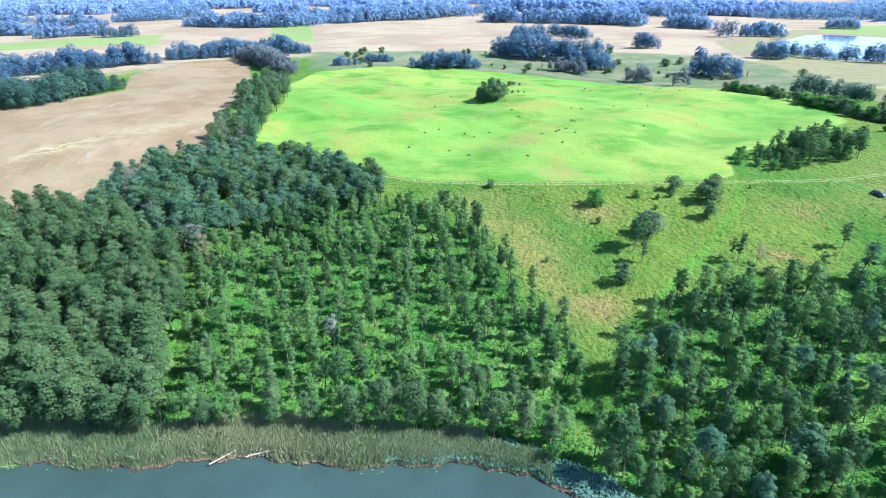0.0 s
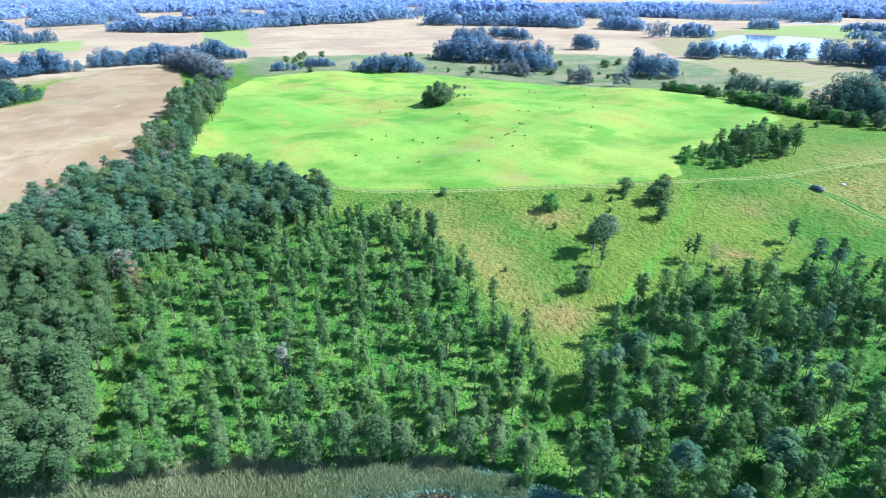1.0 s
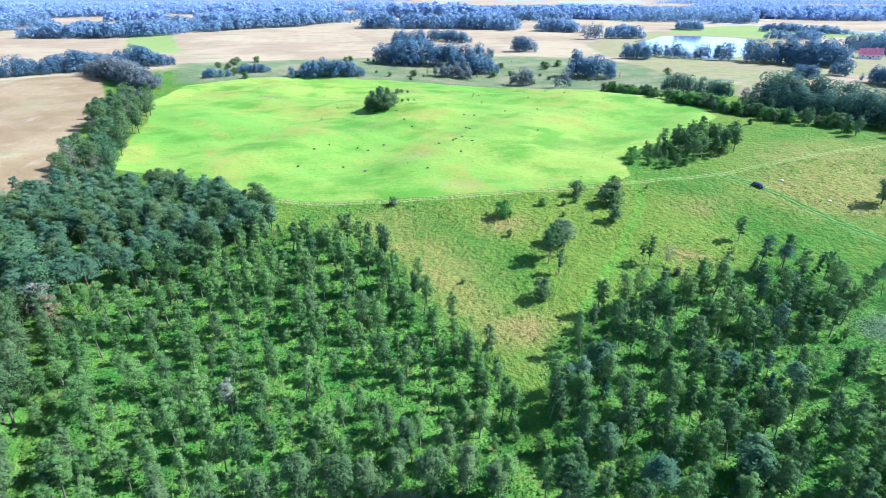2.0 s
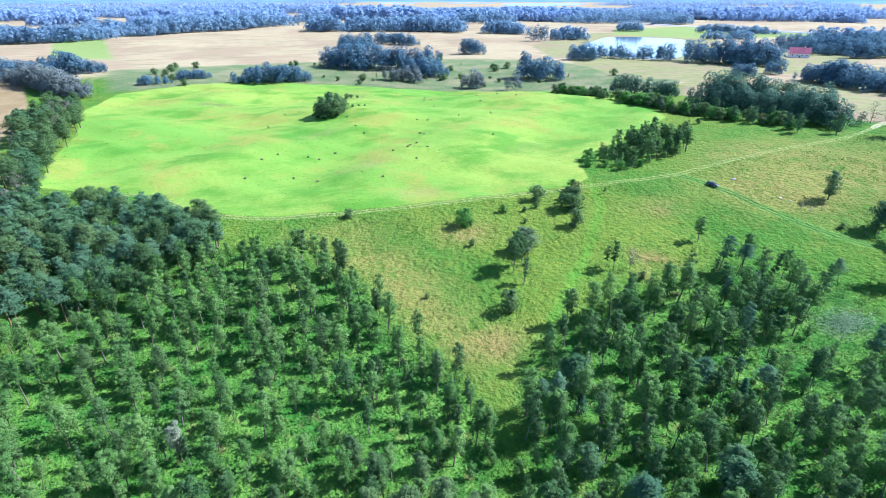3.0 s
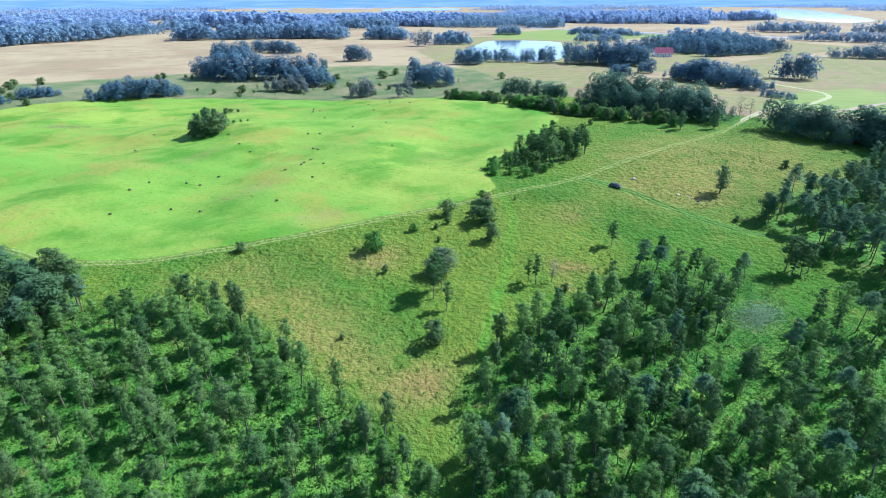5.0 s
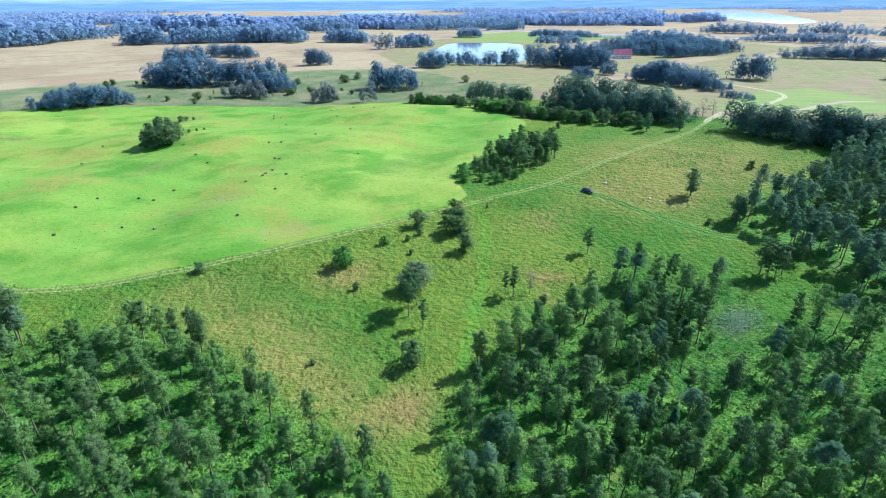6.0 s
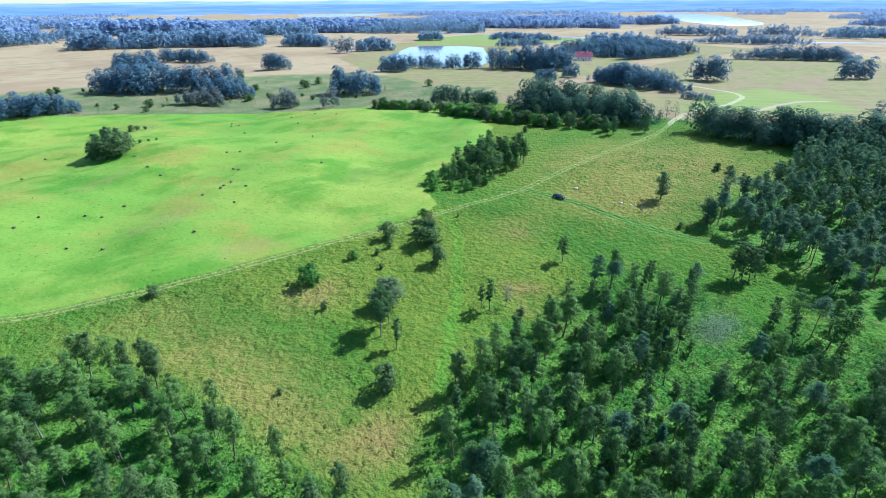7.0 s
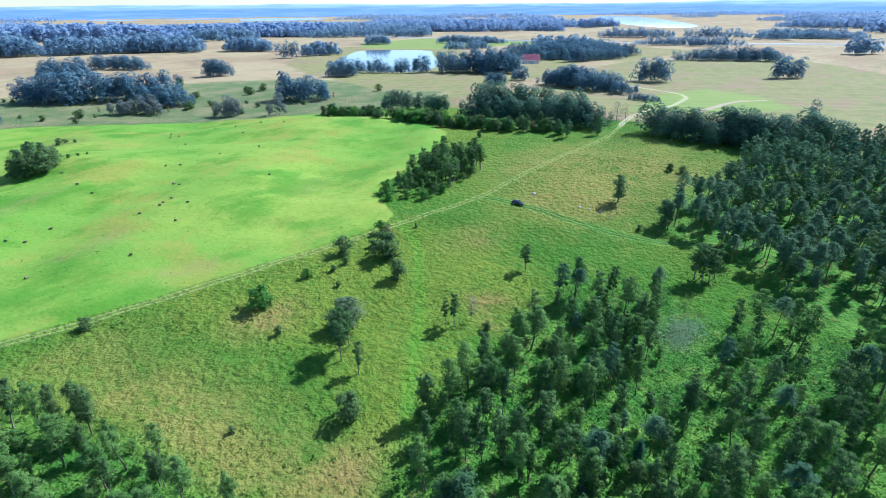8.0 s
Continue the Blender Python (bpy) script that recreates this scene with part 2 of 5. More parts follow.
# ---- the lie of the land ----
HILLS = [1.0, -1.1, -0.6, -9.5, -10.6, -4.5, 2.7, -2.1, 0.8, 4.0, 7.9, 2.8, 2.6, -2.7, 1.7, -4.1, -3.4, 0.3, 1.5, -1.9, 1.1, 1.1, 1.2, 0.8, 0.6, -0.1, 1.0, 2.7, 2.1, 0.0, -0.6, -2.0, -3.2, -4.6, -4.9, -1.4]
HILL_X, HILL_Y, HILL_S = (-140, -60, 20, 100, 180, 260), (120, 180, 240, 300, 360, 430), 58.0


def shore(x):
    x = np.asarray(x, float)
    bend = np.where(x > 0, np.where(x < 60, 0.0115 * x * x, 41.4 + 1.1 * (x - 60)), 0)
    return 83 - bend + 1.6 * np.sin(x / 9.0) * np.exp(-(((x + 45) / 40) ** 2)) + 0.5 * np.sin(x / 2.3) + 0.3 * np.sin(x / 0.9)


def sdf(poly, x, y):
    """Metres inside (+) or outside (-) a polygon."""
    d = np.full(np.shape(x), 1e18)
    inside = np.zeros(np.shape(x), bool)
    for (ax, ay), (bx, by) in zip(poly, poly[1:] + poly[:1]):
        ex, ey = bx - ax, by - ay
        u = np.clip(((x - ax) * ex + (y - ay) * ey) / (ex * ex + ey * ey + 1e-9), 0, 1)
        d = np.minimum(d, (x - ax - u * ex) ** 2 + (y - ay - u * ey) ** 2)
        if ay != by:
            inside ^= ((ay > y) != (by > y)) & (x < (y - ay) / (by - ay) * ex + ax)
    return np.where(inside, 1, -1) * np.sqrt(d)


def along(line, x, y):
    """Metres to a line of points: minus on its right."""
    d, sign = np.full(np.shape(x), 1e18), np.ones(np.shape(x))
    for (ax, ay), (bx, by) in zip(line, line[1:]):
        ex, ey = bx - ax, by - ay
        u = np.clip(((x - ax) * ex + (y - ay) * ey) / (ex * ex + ey * ey + 1e-9), 0, 1)
        q = (x - ax - u * ex) ** 2 + (y - ay - u * ey) ** 2
        sign = np.where(q < d, np.where(ex * (y - ay) - ey * (x - ax) < 0, -1, 1), sign)
        d = np.minimum(d, q)
    return np.sqrt(d) * sign


def smooth_line(pts, rounds=2):
    for _ in range(rounds):
        out = [pts[0]]
        for (ax, ay), (bx, by) in zip(pts, pts[1:]):
            out += [(ax * 0.75 + bx * 0.25, ay * 0.75 + by * 0.25), (ax * 0.25 + bx * 0.75, ay * 0.25 + by * 0.75)]
        pts = out + [pts[-1]]
    return pts


FIELD = [(-91, 258), (-96, 292), (-98, 342), (-113, 407), (-104, 470), (-60, 500), (-15, 505), (56, 478), (100, 456), (172, 407), (209, 366), (213, 330), (210, 295),
         (203, 272), (176, 252), (142, 236), (121, 224), (114, 203), (106, 199.5), (88, 199.5), (69, 200.5), (53, 202), (36, 203.5), (4, 207.8), (-18, 213.5), (-34, 225), (-46, 241), (-62, 247.5)]
STUBBLE = [(-150, 165), (-400, 330), (-250, 320), (-214, 374), (-243, 436), (-232, 526), (-184, 539), (-137, 400), (-128, 334), (-104, 250), (-96, 228), (-110, 175)]
VALLEY = [(-140, 600), (-112, 480), (0, 500), (100, 455), (172, 405), (215, 365), (250, 350), (330, 410), (270, 560), (150, 610), (0, 610)]
LAKE = smooth_line([(372, 560), (360, 640), (398, 700), (470, 775), (540, 849), (622, 761), (560, 690), (500, 610), (440, 545), (400, 530), (372, 560)], 2)
LAKE_WIDE = smooth_line([(2800, 1880), (2099, 1342), (1801, 1062), (1677, 891), (1814, 860), (2100, 1010), (2935, 1605), (3673, 2204), (3406, 2276), (2800, 1880)], 1)
FAR_LAKES = [smooth_line(p, 2) for p in (
    [(820, 4300), (1030, 4370), (1120, 4150), (1010, 3930), (830, 4000), (820, 4300)],
    [(1250, 4180), (1480, 4260), (1640, 4020), (1560, 3800), (1330, 3850), (1250, 4180)],
    [(1356, 3161), (1500, 3600), (1820, 3950), (2120, 3800), (2080, 3450), (1729, 3022), (1500, 3000), (1356, 3161)])]
OLIVE = [[(294, 540), (399, 570), (420, 410), (345, 365), (283, 428)], [(258, 330), (300, 215), (360, 130), (470, 90), (640, 120), (820, 300), (640, 420), (470, 400), (380, 350), (320, 400)], [(560, 560), (640, 420), (900, 420), (860, 640)],
         [(390, 520), (460, 540), (560, 565), (610, 470), (470, 380), (400, 400)], [(290, 570), (340, 720), (480, 850), (560, 930), (720, 830), (560, 600), (420, 500)]]
LUSH = [[(-224, 743), (-298, 1015), (-220, 972), (-155, 705)], [(-472, 611), (-332, 671), (-400, 833), (-500, 705), (-800, 640), (-800, 540)],
        [(331, 241), (418, 263), (470, 251), (458, 209), (420, 171), (373, 191)], [(560, 870), (640, 770), (900, 690), (880, 830), (820, 1000), (640, 980)]]
TRACK = smooth_line([(-75, 250), (-60, 246), (-45, 239), (-34, 223), (-19, 212), (4, 206), (25, 203), (53, 200), (88, 197.5), (110, 197), (134, 195), (154, 194.5), (176, 198), (211, 202), (240, 203.5), (268, 211), (296, 222),
                     (364, 231), (410, 240), (424, 256), (436, 290), (446, 330)])
PALE_LANE = smooth_line([(284, 217.5), (296, 222), (316, 229), (345, 233), (364, 231), (386, 234), (416, 241), (432, 257), (436, 280), (442, 310), (446, 330)])
CAR_TRACK = smooth_line([(149, 194), (153, 187), (154.5, 181), (158, 173), (163, 157), (168, 146), (174, 136), (185, 126), (198, 112), (215, 95)])
STRIP = smooth_line([(62, 132), (76, 146), (88, 158), (98, 171), (108, 183), (112, 196)])
ROAD = smooth_line([(560, 1500), (700, 1380), (814, 1250), (860, 870), (908, 709), (994, 532), (1084, 381), (1200, 200), (1300, 0)])
SANDY = smooth_line([(365, 210), (383, 209), (411, 212), (427, 206), (440, 198)])
# woods: dense broadleaf, young plantation, mixed dark wood, open trees by the lake, pine wood
DENSE = [(-170, 88), (-62, 88), (-66, 110), (-70, 130), (-80, 148), (-118, 168), (-150, 160), (-210, 200)]
PLANTATION = [(-62, 88), (-30, 88), (0, 86), (26, 78), (34, 102), (31, 122), (24, 136), (18, 160), (4, 178), (-22, 190), (-50, 172), (-78, 150), (-69, 128), (-65, 108)]
MIXED = [(-80, 150), (-50, 170), (-22, 190), (-28, 204), (-50, 222), (-80, 228), (-100, 222), (-120, 190), (-118, 168)]
OPEN_WOOD = [(28, 82), (44, 60), (70, 44), (120, 20), (160, 40), (160, 88), (146, 104), (152, 120), (124, 140), (100, 134), (66, 131), (50, 122), (40, 102)]
PINES = [(183, 138), (212, 146), (244, 138), (280, 150), (306, 143), (320, 112), (350, 108), (410, 60), (410, 20), (200, 20), (160, 40), (165, 84), (182, 106)]

GLADES = [[(156, 124), (182, 117), (164, 106), (146, 100), (120, 92), (100, 99), (124, 108), (140, 116)], [(165, 90), (184, 85), (182, 74), (163, 68), (154, 80)],
          [(52, 106), (62, 109), (70, 104), (60, 97)], [(80, 126), (96, 126), (94, 119), (76, 119)]]


def height(x, y):
    x, y = np.asarray(x, float), np.asarray(y, float)
    d = y - shore(x)
    z = np.where(d > 0, 27 * (1 - np.exp(-np.maximum(d, 0) / 95)) + 0.25 * np.minimum(d, 1.0), np.maximum(0.18 * d, -3) + 9 * np.clip((-d - 420) / 120, 0, 1))
    rise = np.clip(d / 25, 0, 1)
    k = 0
    for b in HILL_Y:
        for a in HILL_X:
            z = z + HILLS[k] * rise * np.exp(-((x - a) ** 2 + (y - b) ** 2) / (2 * HILL_S**2))
            k += 1
    r = np.hypot(x - 60, y - 200)
    z = z + np.clip((r - 420) / 300, 0, 1) * (1.6 * np.sin(x / 71 + 1) * np.sin(y / 88) + 0.9 * np.sin(x / 33 + y / 47))
    z = z + np.clip(sdf(FIELD, x, y) / 15, 0, 1) * (2.4 * np.sin(x / 19 + 1.3 * np.sin(y / 29)) * np.sin(y / 26 + 0.7) + 0.5 * np.sin(x / 8.5 + y / 12) * np.sin(y / 10))
    z = z + np.clip(d / 6, 0, 1) * (0.28 * np.sin(x / 7.3 + np.sin(y / 5.1)) * np.sin(y / 8.7 + 2) + 0.12 * np.sin(x / 2.9 + y / 3.7))
    flat = np.clip(sdf(LAKE, x, y) / 30 + 1, 0, 1)
    z = z * (1 - flat) + 25.5 * flat
    for p in ([LAKE_WIDE] + FAR_LAKES) if r.max() > 1200 else ():
        flat = np.clip(sdf(p, x, y) / 120 + 1, 0, 1)
        z = z * (1 - flat) + 25.5 * flat
    return z


def spread(lo, hi, step, far_lo, far_hi, growth):
    mid = list(np.arange(lo, hi, step))
    up, s = [mid[-1]], step
    while up[-1] < far_hi:
        s *= growth
        up.append(up[-1] + s)
    down, s = [mid[0]], step
    while down[-1] > far_lo:
        s *= growth
        down.append(down[-1] - s)
    return np.array(down[:0:-1] + mid + up[1:])


def mesh_from(name, verts, faces, material, smooth=False, normals=None):
    me = bpy.data.meshes.new(name)
    verts, faces = np.asarray(verts, np.float32), np.asarray(faces, np.int32)
    me.vertices.add(len(verts))
    me.vertices.foreach_set("co", verts.ravel())
    m, k = faces.shape
    me.loops.add(m * k)
    me.loops.foreach_set("vertex_index", faces.ravel())
    me.polygons.add(m)
    me.polygons.foreach_set("loop_start", np.arange(0, m * k, k, dtype=np.int32))
    me.update(calc_edges=True)
    me.polygons.foreach_set("use_smooth", np.full(m, smooth or normals is not None))
    if normals is not None:
        me.attributes.new("custom_normal", "FLOAT_VECTOR", "POINT").data.foreach_set("vector", np.asarray(normals, np.float32).ravel())
    me.materials.append(material)
    return me


def sheet(name, xs, ys, z_of, material):
    X, Y = np.meshgrid(xs, ys)
    Z = z_of(X, Y)
    nx, ny = len(xs), len(ys)
    i = np.arange(nx * ny).reshape(ny, nx)
    faces = np.stack([i[:-1, :-1], i[:-1, 1:], i[1:, 1:], i[1:, :-1]], -1).reshape(-1, 4)
    return mesh_from(name, np.stack([X, Y, Z], -1).reshape(-1, 3), faces, material, True), X.ravel(), Y.ravel()


ground_mesh, GX, GY = sheet("ground", spread(-180, 460, 2.0, -4800, 4800, 1.05), spread(60, 440, 2.0, -3600, 4800, 1.05), height, GROUND)
ground = tagged(new("ground", ground_mesh), "rolling green meadows, mown field, stubble and dirt tracks", "ground", kind="structure")


def layer(name, values):
    ground_mesh.attributes.new(name, "FLOAT", "POINT").data.foreach_set("value", np.asarray(values, np.float32))


def spot(x, y, rx, ry, turn=0.0):
    c, s = math.cos(radians(turn)), math.sin(radians(turn))
    u, v = (GX - x) * c + (GY - y) * s, (GY - y) * c - (GX - x) * s
    return np.exp(-((u / rx) ** 2 + (v / ry) ** 2))


layer("field", sdf(FIELD, GX, GY))
layer("stubble", sdf(STUBBLE, GX, GY))
layer("straw", np.hypot(GX - 60, GY - 200) - 345 + np.clip((GX - 215) * 0.6, 0, 120) - np.clip(-GX - 60, 0, 60))
layer("valley", sdf(VALLEY, GX, GY))
layer("olive", np.max([sdf(p, GX, GY) for p in OLIVE], axis=0))
layer("lush", np.max([sdf(p, GX, GY) for p in LUSH], axis=0))
layer("wood", np.max([sdf(p, GX, GY) for p in (DENSE, PLANTATION, MIXED, OPEN_WOOD, PINES)], axis=0))
layer("track", along(TRACK, GX, GY))
layer("ruts", along(CAR_TRACK, GX, GY))
layer("strip", along(STRIP, GX, GY))
layer("road", along(ROAD, GX, GY))
layer("lane", along(PALE_LANE, GX, GY))
layer("scar", np.clip(spot(-37, 412, 10, 5) + spot(51, 412, 12, 8) + spot(192, 341, 4, 3) + 0.6 * spot(20, 245, 5, 3), 0, 1))
layer("parched", np.clip(0.8 * spot(47, 213, 9, 4, -10) + 0.6 * spot(34, 248, 9, 6, 20) + 0.5 * spot(20, 300, 14, 5, 30) + 0.4 * spot(110, 250, 12, 5, 30), 0, 1))
layer("sand", 2.6 - np.abs(along(SANDY, GX, GY)))
layer("rust", np.clip(spot(54, 178, 6, 4) + spot(105, 149, 6, 3, -40) + 0.8 * spot(100, 142, 4, 3) + 0.6 * spot(44, 128, 6, 5) + 0.5 * spot(128, 172, 9, 4) + 0.6 * spot(60, 121, 5, 3), 0, 1))
layer("bloom", spot(-172, 232, 16, 7, 55) + 0.45 * spot(-146, 262, 34, 11, 58))
layer("bank", GY - shore(GX))
layer("dry", np.clip(spot(28, 150, 14, 26, 20) * 0.85 + spot(54, 178, 9, 7) + spot(105, 149, 6, 3, -40) * 0.9 + spot(170, 172, 26, 14, -30) * 0.7 + spot(225, 172, 42, 30) * 0.95 + spot(195, 205, 30, 14) * 0.6 + spot(180, 175, 20, 20) * 0.5 + spot(125, 176, 12, 7) * 0.5 + spot(44, 130, 10, 8) * 0.8 + spot(20, 174, 12, 16, 20) * 0.5 + spot(10, 192, 20, 7) * 0.4, 0, 1))

water_mesh, _, _ = sheet("lake", np.linspace(-700, 700, 60), np.concatenate([np.linspace(-620, 40, 40), np.linspace(50, 95, 12)]), lambda x, y: np.zeros_like(x), WATER)
lake = tagged(new("water", water_mesh), "dark green lake water with fine ripples", "water", kind="structure")


def pond(points, z, label, material):
    bm = bmesh.new()
    bm.faces.new([bm.verts.new((x, y, z)) for x, y in points[:-1]])
    bmesh.ops.triangulate(bm, faces=bm.faces[:])
    me = bpy.data.meshes.new("water")
    bm.to_mesh(me)
    bm.free()
    me.materials.append(material)
    tagged(new("water", me), label, "water", kind="structure")


pond(LAKE, 25.9, "pale reflecting pond among trees and fields", WATER_POND)
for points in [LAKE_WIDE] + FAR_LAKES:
    pond(points, 26.2, "wide lake near the horizon, coloured pale like mirrored sky", WATER_FAR)


def road_ribbon(line, half, lift):
    """A paved road on a low bank along a line."""
    p = np.array(line)
    t = unit_rows(np.gradient(p, axis=0))
    side = np.column_stack([-t[:, 1], t[:, 0]])
    z = height(p[:, 0], p[:, 1]) + lift
    rows = [np.column_stack([p + side * o, z + d]) for o, d in ((-half - 6, -lift - 1.5), (-half, 0.0), (half, 0.0), (half + 6, -lift - 1.5))]
    n = len(p)
    i = np.arange(n - 1)
    faces = np.concatenate([np.stack([i + k * n, i + 1 + k * n, i + 1 + (k + 1) * n, i + (k + 1) * n], -1) for k in range(3)])
    return mesh_from("road", np.vstack(rows), faces, plain("pale_asphalt", (0.36, 0.36, 0.35), 0.85, vary=0.12, scale=0.2))


def unit_rows(v):
    return v / np.maximum(np.linalg.norm(v, axis=1, keepdims=True), 1e-6)


tagged(new("road", road_ribbon(ROAD, 5.5, 1.6)), "pale paved road on a low bank across the plain", "road", kind="structure")


def distance_ring():
    """Hazy wooded skyline all round, far behind everything."""
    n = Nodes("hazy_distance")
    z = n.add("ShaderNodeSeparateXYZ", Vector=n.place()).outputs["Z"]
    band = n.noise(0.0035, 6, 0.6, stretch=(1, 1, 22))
    # Painted haze that glows by itself: deeper blue below, paler blue on top.
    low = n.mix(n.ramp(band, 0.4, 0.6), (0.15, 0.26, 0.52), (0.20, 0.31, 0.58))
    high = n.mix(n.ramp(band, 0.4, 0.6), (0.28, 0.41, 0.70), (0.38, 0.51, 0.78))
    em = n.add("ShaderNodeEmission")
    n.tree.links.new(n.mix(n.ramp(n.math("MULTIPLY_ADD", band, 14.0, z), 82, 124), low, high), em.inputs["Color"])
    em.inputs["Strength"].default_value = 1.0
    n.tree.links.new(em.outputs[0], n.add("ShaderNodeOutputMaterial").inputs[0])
    a = np.linspace(0, 2 * np.pi, 241)
    top = 112 + 4 * np.sin(a * 7) + 3.0 * np.sin(a * 19 + 1) + 1.5 * np.sin(a * 53)
    low = np.stack([60 + 4500 * np.cos(a), 200 + 4500 * np.sin(a), np.full_like(a, 20.0)], -1)
    high = low.copy()
    high[:, 2] = top
    i = np.arange(240)
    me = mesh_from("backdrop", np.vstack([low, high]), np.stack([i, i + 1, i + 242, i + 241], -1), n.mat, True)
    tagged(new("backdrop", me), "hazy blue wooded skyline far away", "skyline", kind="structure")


distance_ring()

# ---- plants ----
rng = np.random.default_rng(7)


def unit(v):
    return v / np.maximum(np.linalg.norm(v, axis=-1, keepdims=True), 1e-6)


def sprays(centres, outward, size, r, flat=0.34, thin=True, soft=0.3):
    """Leaf sprays: folded diamonds at the centres, facing roughly outward, with softened normals."""
    n = len(centres)
    nrm = unit(outward + r.normal(0, flat, (n, 3)) + np.array((0, 0, 0.25)))
    u = unit(np.cross(nrm, r.normal(0, 1, (n, 3))))
    v = np.cross(nrm, u)
    s = (size * r.uniform(0.6, 1.35, n))[:, None]
    shade = unit(unit(outward + np.array((0, 0, 0.15))) * soft + nrm * (1 - soft))
    if thin:
        verts = np.stack([centres + u * s, centres - u * s * 0.7 + v * s * 0.55, centres - u * s * 0.7 - v * s * 0.55], 1).reshape(-1, 3)
        return verts, np.arange(n * 3).reshape(-1, 3), np.repeat(shade, 3, 0)
    verts = np.stack([centres + u * s, centres + v * s * 0.62 - nrm * s * 0.22, centres - u * s, centres - v * s * 0.62 - nrm * s * 0.22], 1).reshape(-1, 3)
    return verts, np.arange(n * 4).reshape(-1, 4), np.repeat(shade, 4, 0)


def lobed(r, count, size, lobes, top, low, wide, puff=(0.42, 0.66), shape=0.55):
    """A crown of leafy lobes set round the stem between low and top."""
    pts, outs = [], []
    share = max(1, count // lobes)
    for i in range(lobes):
        u = (i + r.uniform(0.2, 0.8)) / lobes
        z = low + (top - low) * u
        reach = wide * max(0.15, math.sin(math.pi * (0.12 + 0.83 * u))) ** shape
        a = i * 2.4 + r.uniform(-0.5, 0.5)
        rad = reach * r.uniform(*puff)
        off = (reach - rad * 0.75) * (0.2 if i % 3 == 0 else 1.0)
        c = np.array((math.cos(a) * off, math.sin(a) * off, z))
        d = unit(r.normal(0, 1, (share, 3)))
        d[:, 2] = np.where(d[:, 2] < -0.35, -d[:, 2], d[:, 2])
        q = c + d * np.array((rad, rad, rad * 0.8)) * r.uniform(0.5, 1.28, (share, 1))
        pts.append(q)
        mid = np.array((0, 0, low + (top - low) * 0.4))
        outs.append(unit(d + 0.5 * unit(q - mid)))
    return sprays(np.vstack(pts), np.vstack(outs), size, r)


def tiers(r, count, size, levels, top, low, wide):
    """A pine's crown: broken tiers of needle tufts on level limbs."""
    pts, outs = [], []
    for i in range(levels):
        u = i / (levels - 1)
        z = low + (top - low) * u
        reach = wide * (1.05 - 0.8 * u**1.3) * r.uniform(0.75, 1.1)
        arms = int(r.integers(4, 7))
        for j in range(arms):
            a = j * 2 * math.pi / arms + r.uniform(-0.4, 0.4) + i
            k = max(3, count // (levels * arms))
            w = r.uniform(0.3, 1.0, k) ** 0.7
            c = np.stack([np.cos(a) * reach * w, np.sin(a) * reach * w, z + 0.25 * reach * w], -1) + r.normal(0, 0.16 * reach + 0.1, (k, 3)) * np.array((1, 1, 0.6))
            pts.append(c)
            outs.append(np.tile((math.cos(a) * 0.4, math.sin(a) * 0.4, 0.8), (k, 1)))
    return sprays(np.vstack(pts), np.vstack(outs), size, r)


def tube(path, radii, sides=5):
    path = np.asarray(path, float)
    a = np.linspace(0, 2 * np.pi, sides, endpoint=False)
    rings = []
    for i, p in enumerate(path):
        t = unit(path[min(i + 1, len(path) - 1)] - path[max(i - 1, 0)])
        u = unit(np.cross(t, (0.31, 0.87, 0.2)))
        v = np.cross(t, u)
        rings.append(p + radii[i] * (np.cos(a)[:, None] * u + np.sin(a)[:, None] * v))
    verts = np.vstack(rings)
    faces = [(i * sides + j, i * sides + (j + 1) % sides, (i + 1) * sides + (j + 1) % sides, (i + 1) * sides + j) for i in range(len(path) - 1) for j in range(sides)]
    return verts, np.array(faces)


def stem(r, top, thick, limbs, low, wide, bend=0.03):
    """A tapered trunk with limbs that reach into the crown."""
    zs = np.linspace(-0.4, top * 0.93, 7)
    path = np.stack([np.cumsum(r.normal(0, bend * top / 7, 7)), np.cumsum(r.normal(0, bend * top / 7, 7)), zs], -1)
    path -= np.array((path[0, 0], path[0, 1], 0))
    all_v, all_f = [], []
    v, f = tube(path, thick * np.array((1.35, 1.0, 0.85, 0.7, 0.5, 0.3, 0.1)), 6)
    all_v.append(v), all_f.append(f)
    base = len(v)
    for i in range(limbs):
        u = (i + 0.5) / limbs
        z = low + (top * 0.85 - low) * u
        p = np.array([np.interp(z, zs, path[:, k]) for k in range(3)])
        a = i * 2.4 + r.uniform(-0.4, 0.4)
        reach = wide * 0.7 * max(0.2, math.sin(math.pi * (0.15 + 0.75 * u)))
        tip = p + np.array((math.cos(a) * reach, math.sin(a) * reach, reach * 0.55))
        mid = (p + tip) / 2 + np.array((0, 0, -0.1 * reach))
        v, f = tube([p, mid, tip], thick * np.array((0.38, 0.25, 0.06)), 4)
        all_v.append(v), all_f.append(f + base)
        base += len(v)
    return np.vstack(all_v), np.vstack(all_f)


def part(name, me, parent, label="", category=""):
    ob = new(name, me)
    ob.parent = parent
    if label:
        ob["label"] = label
    return ob


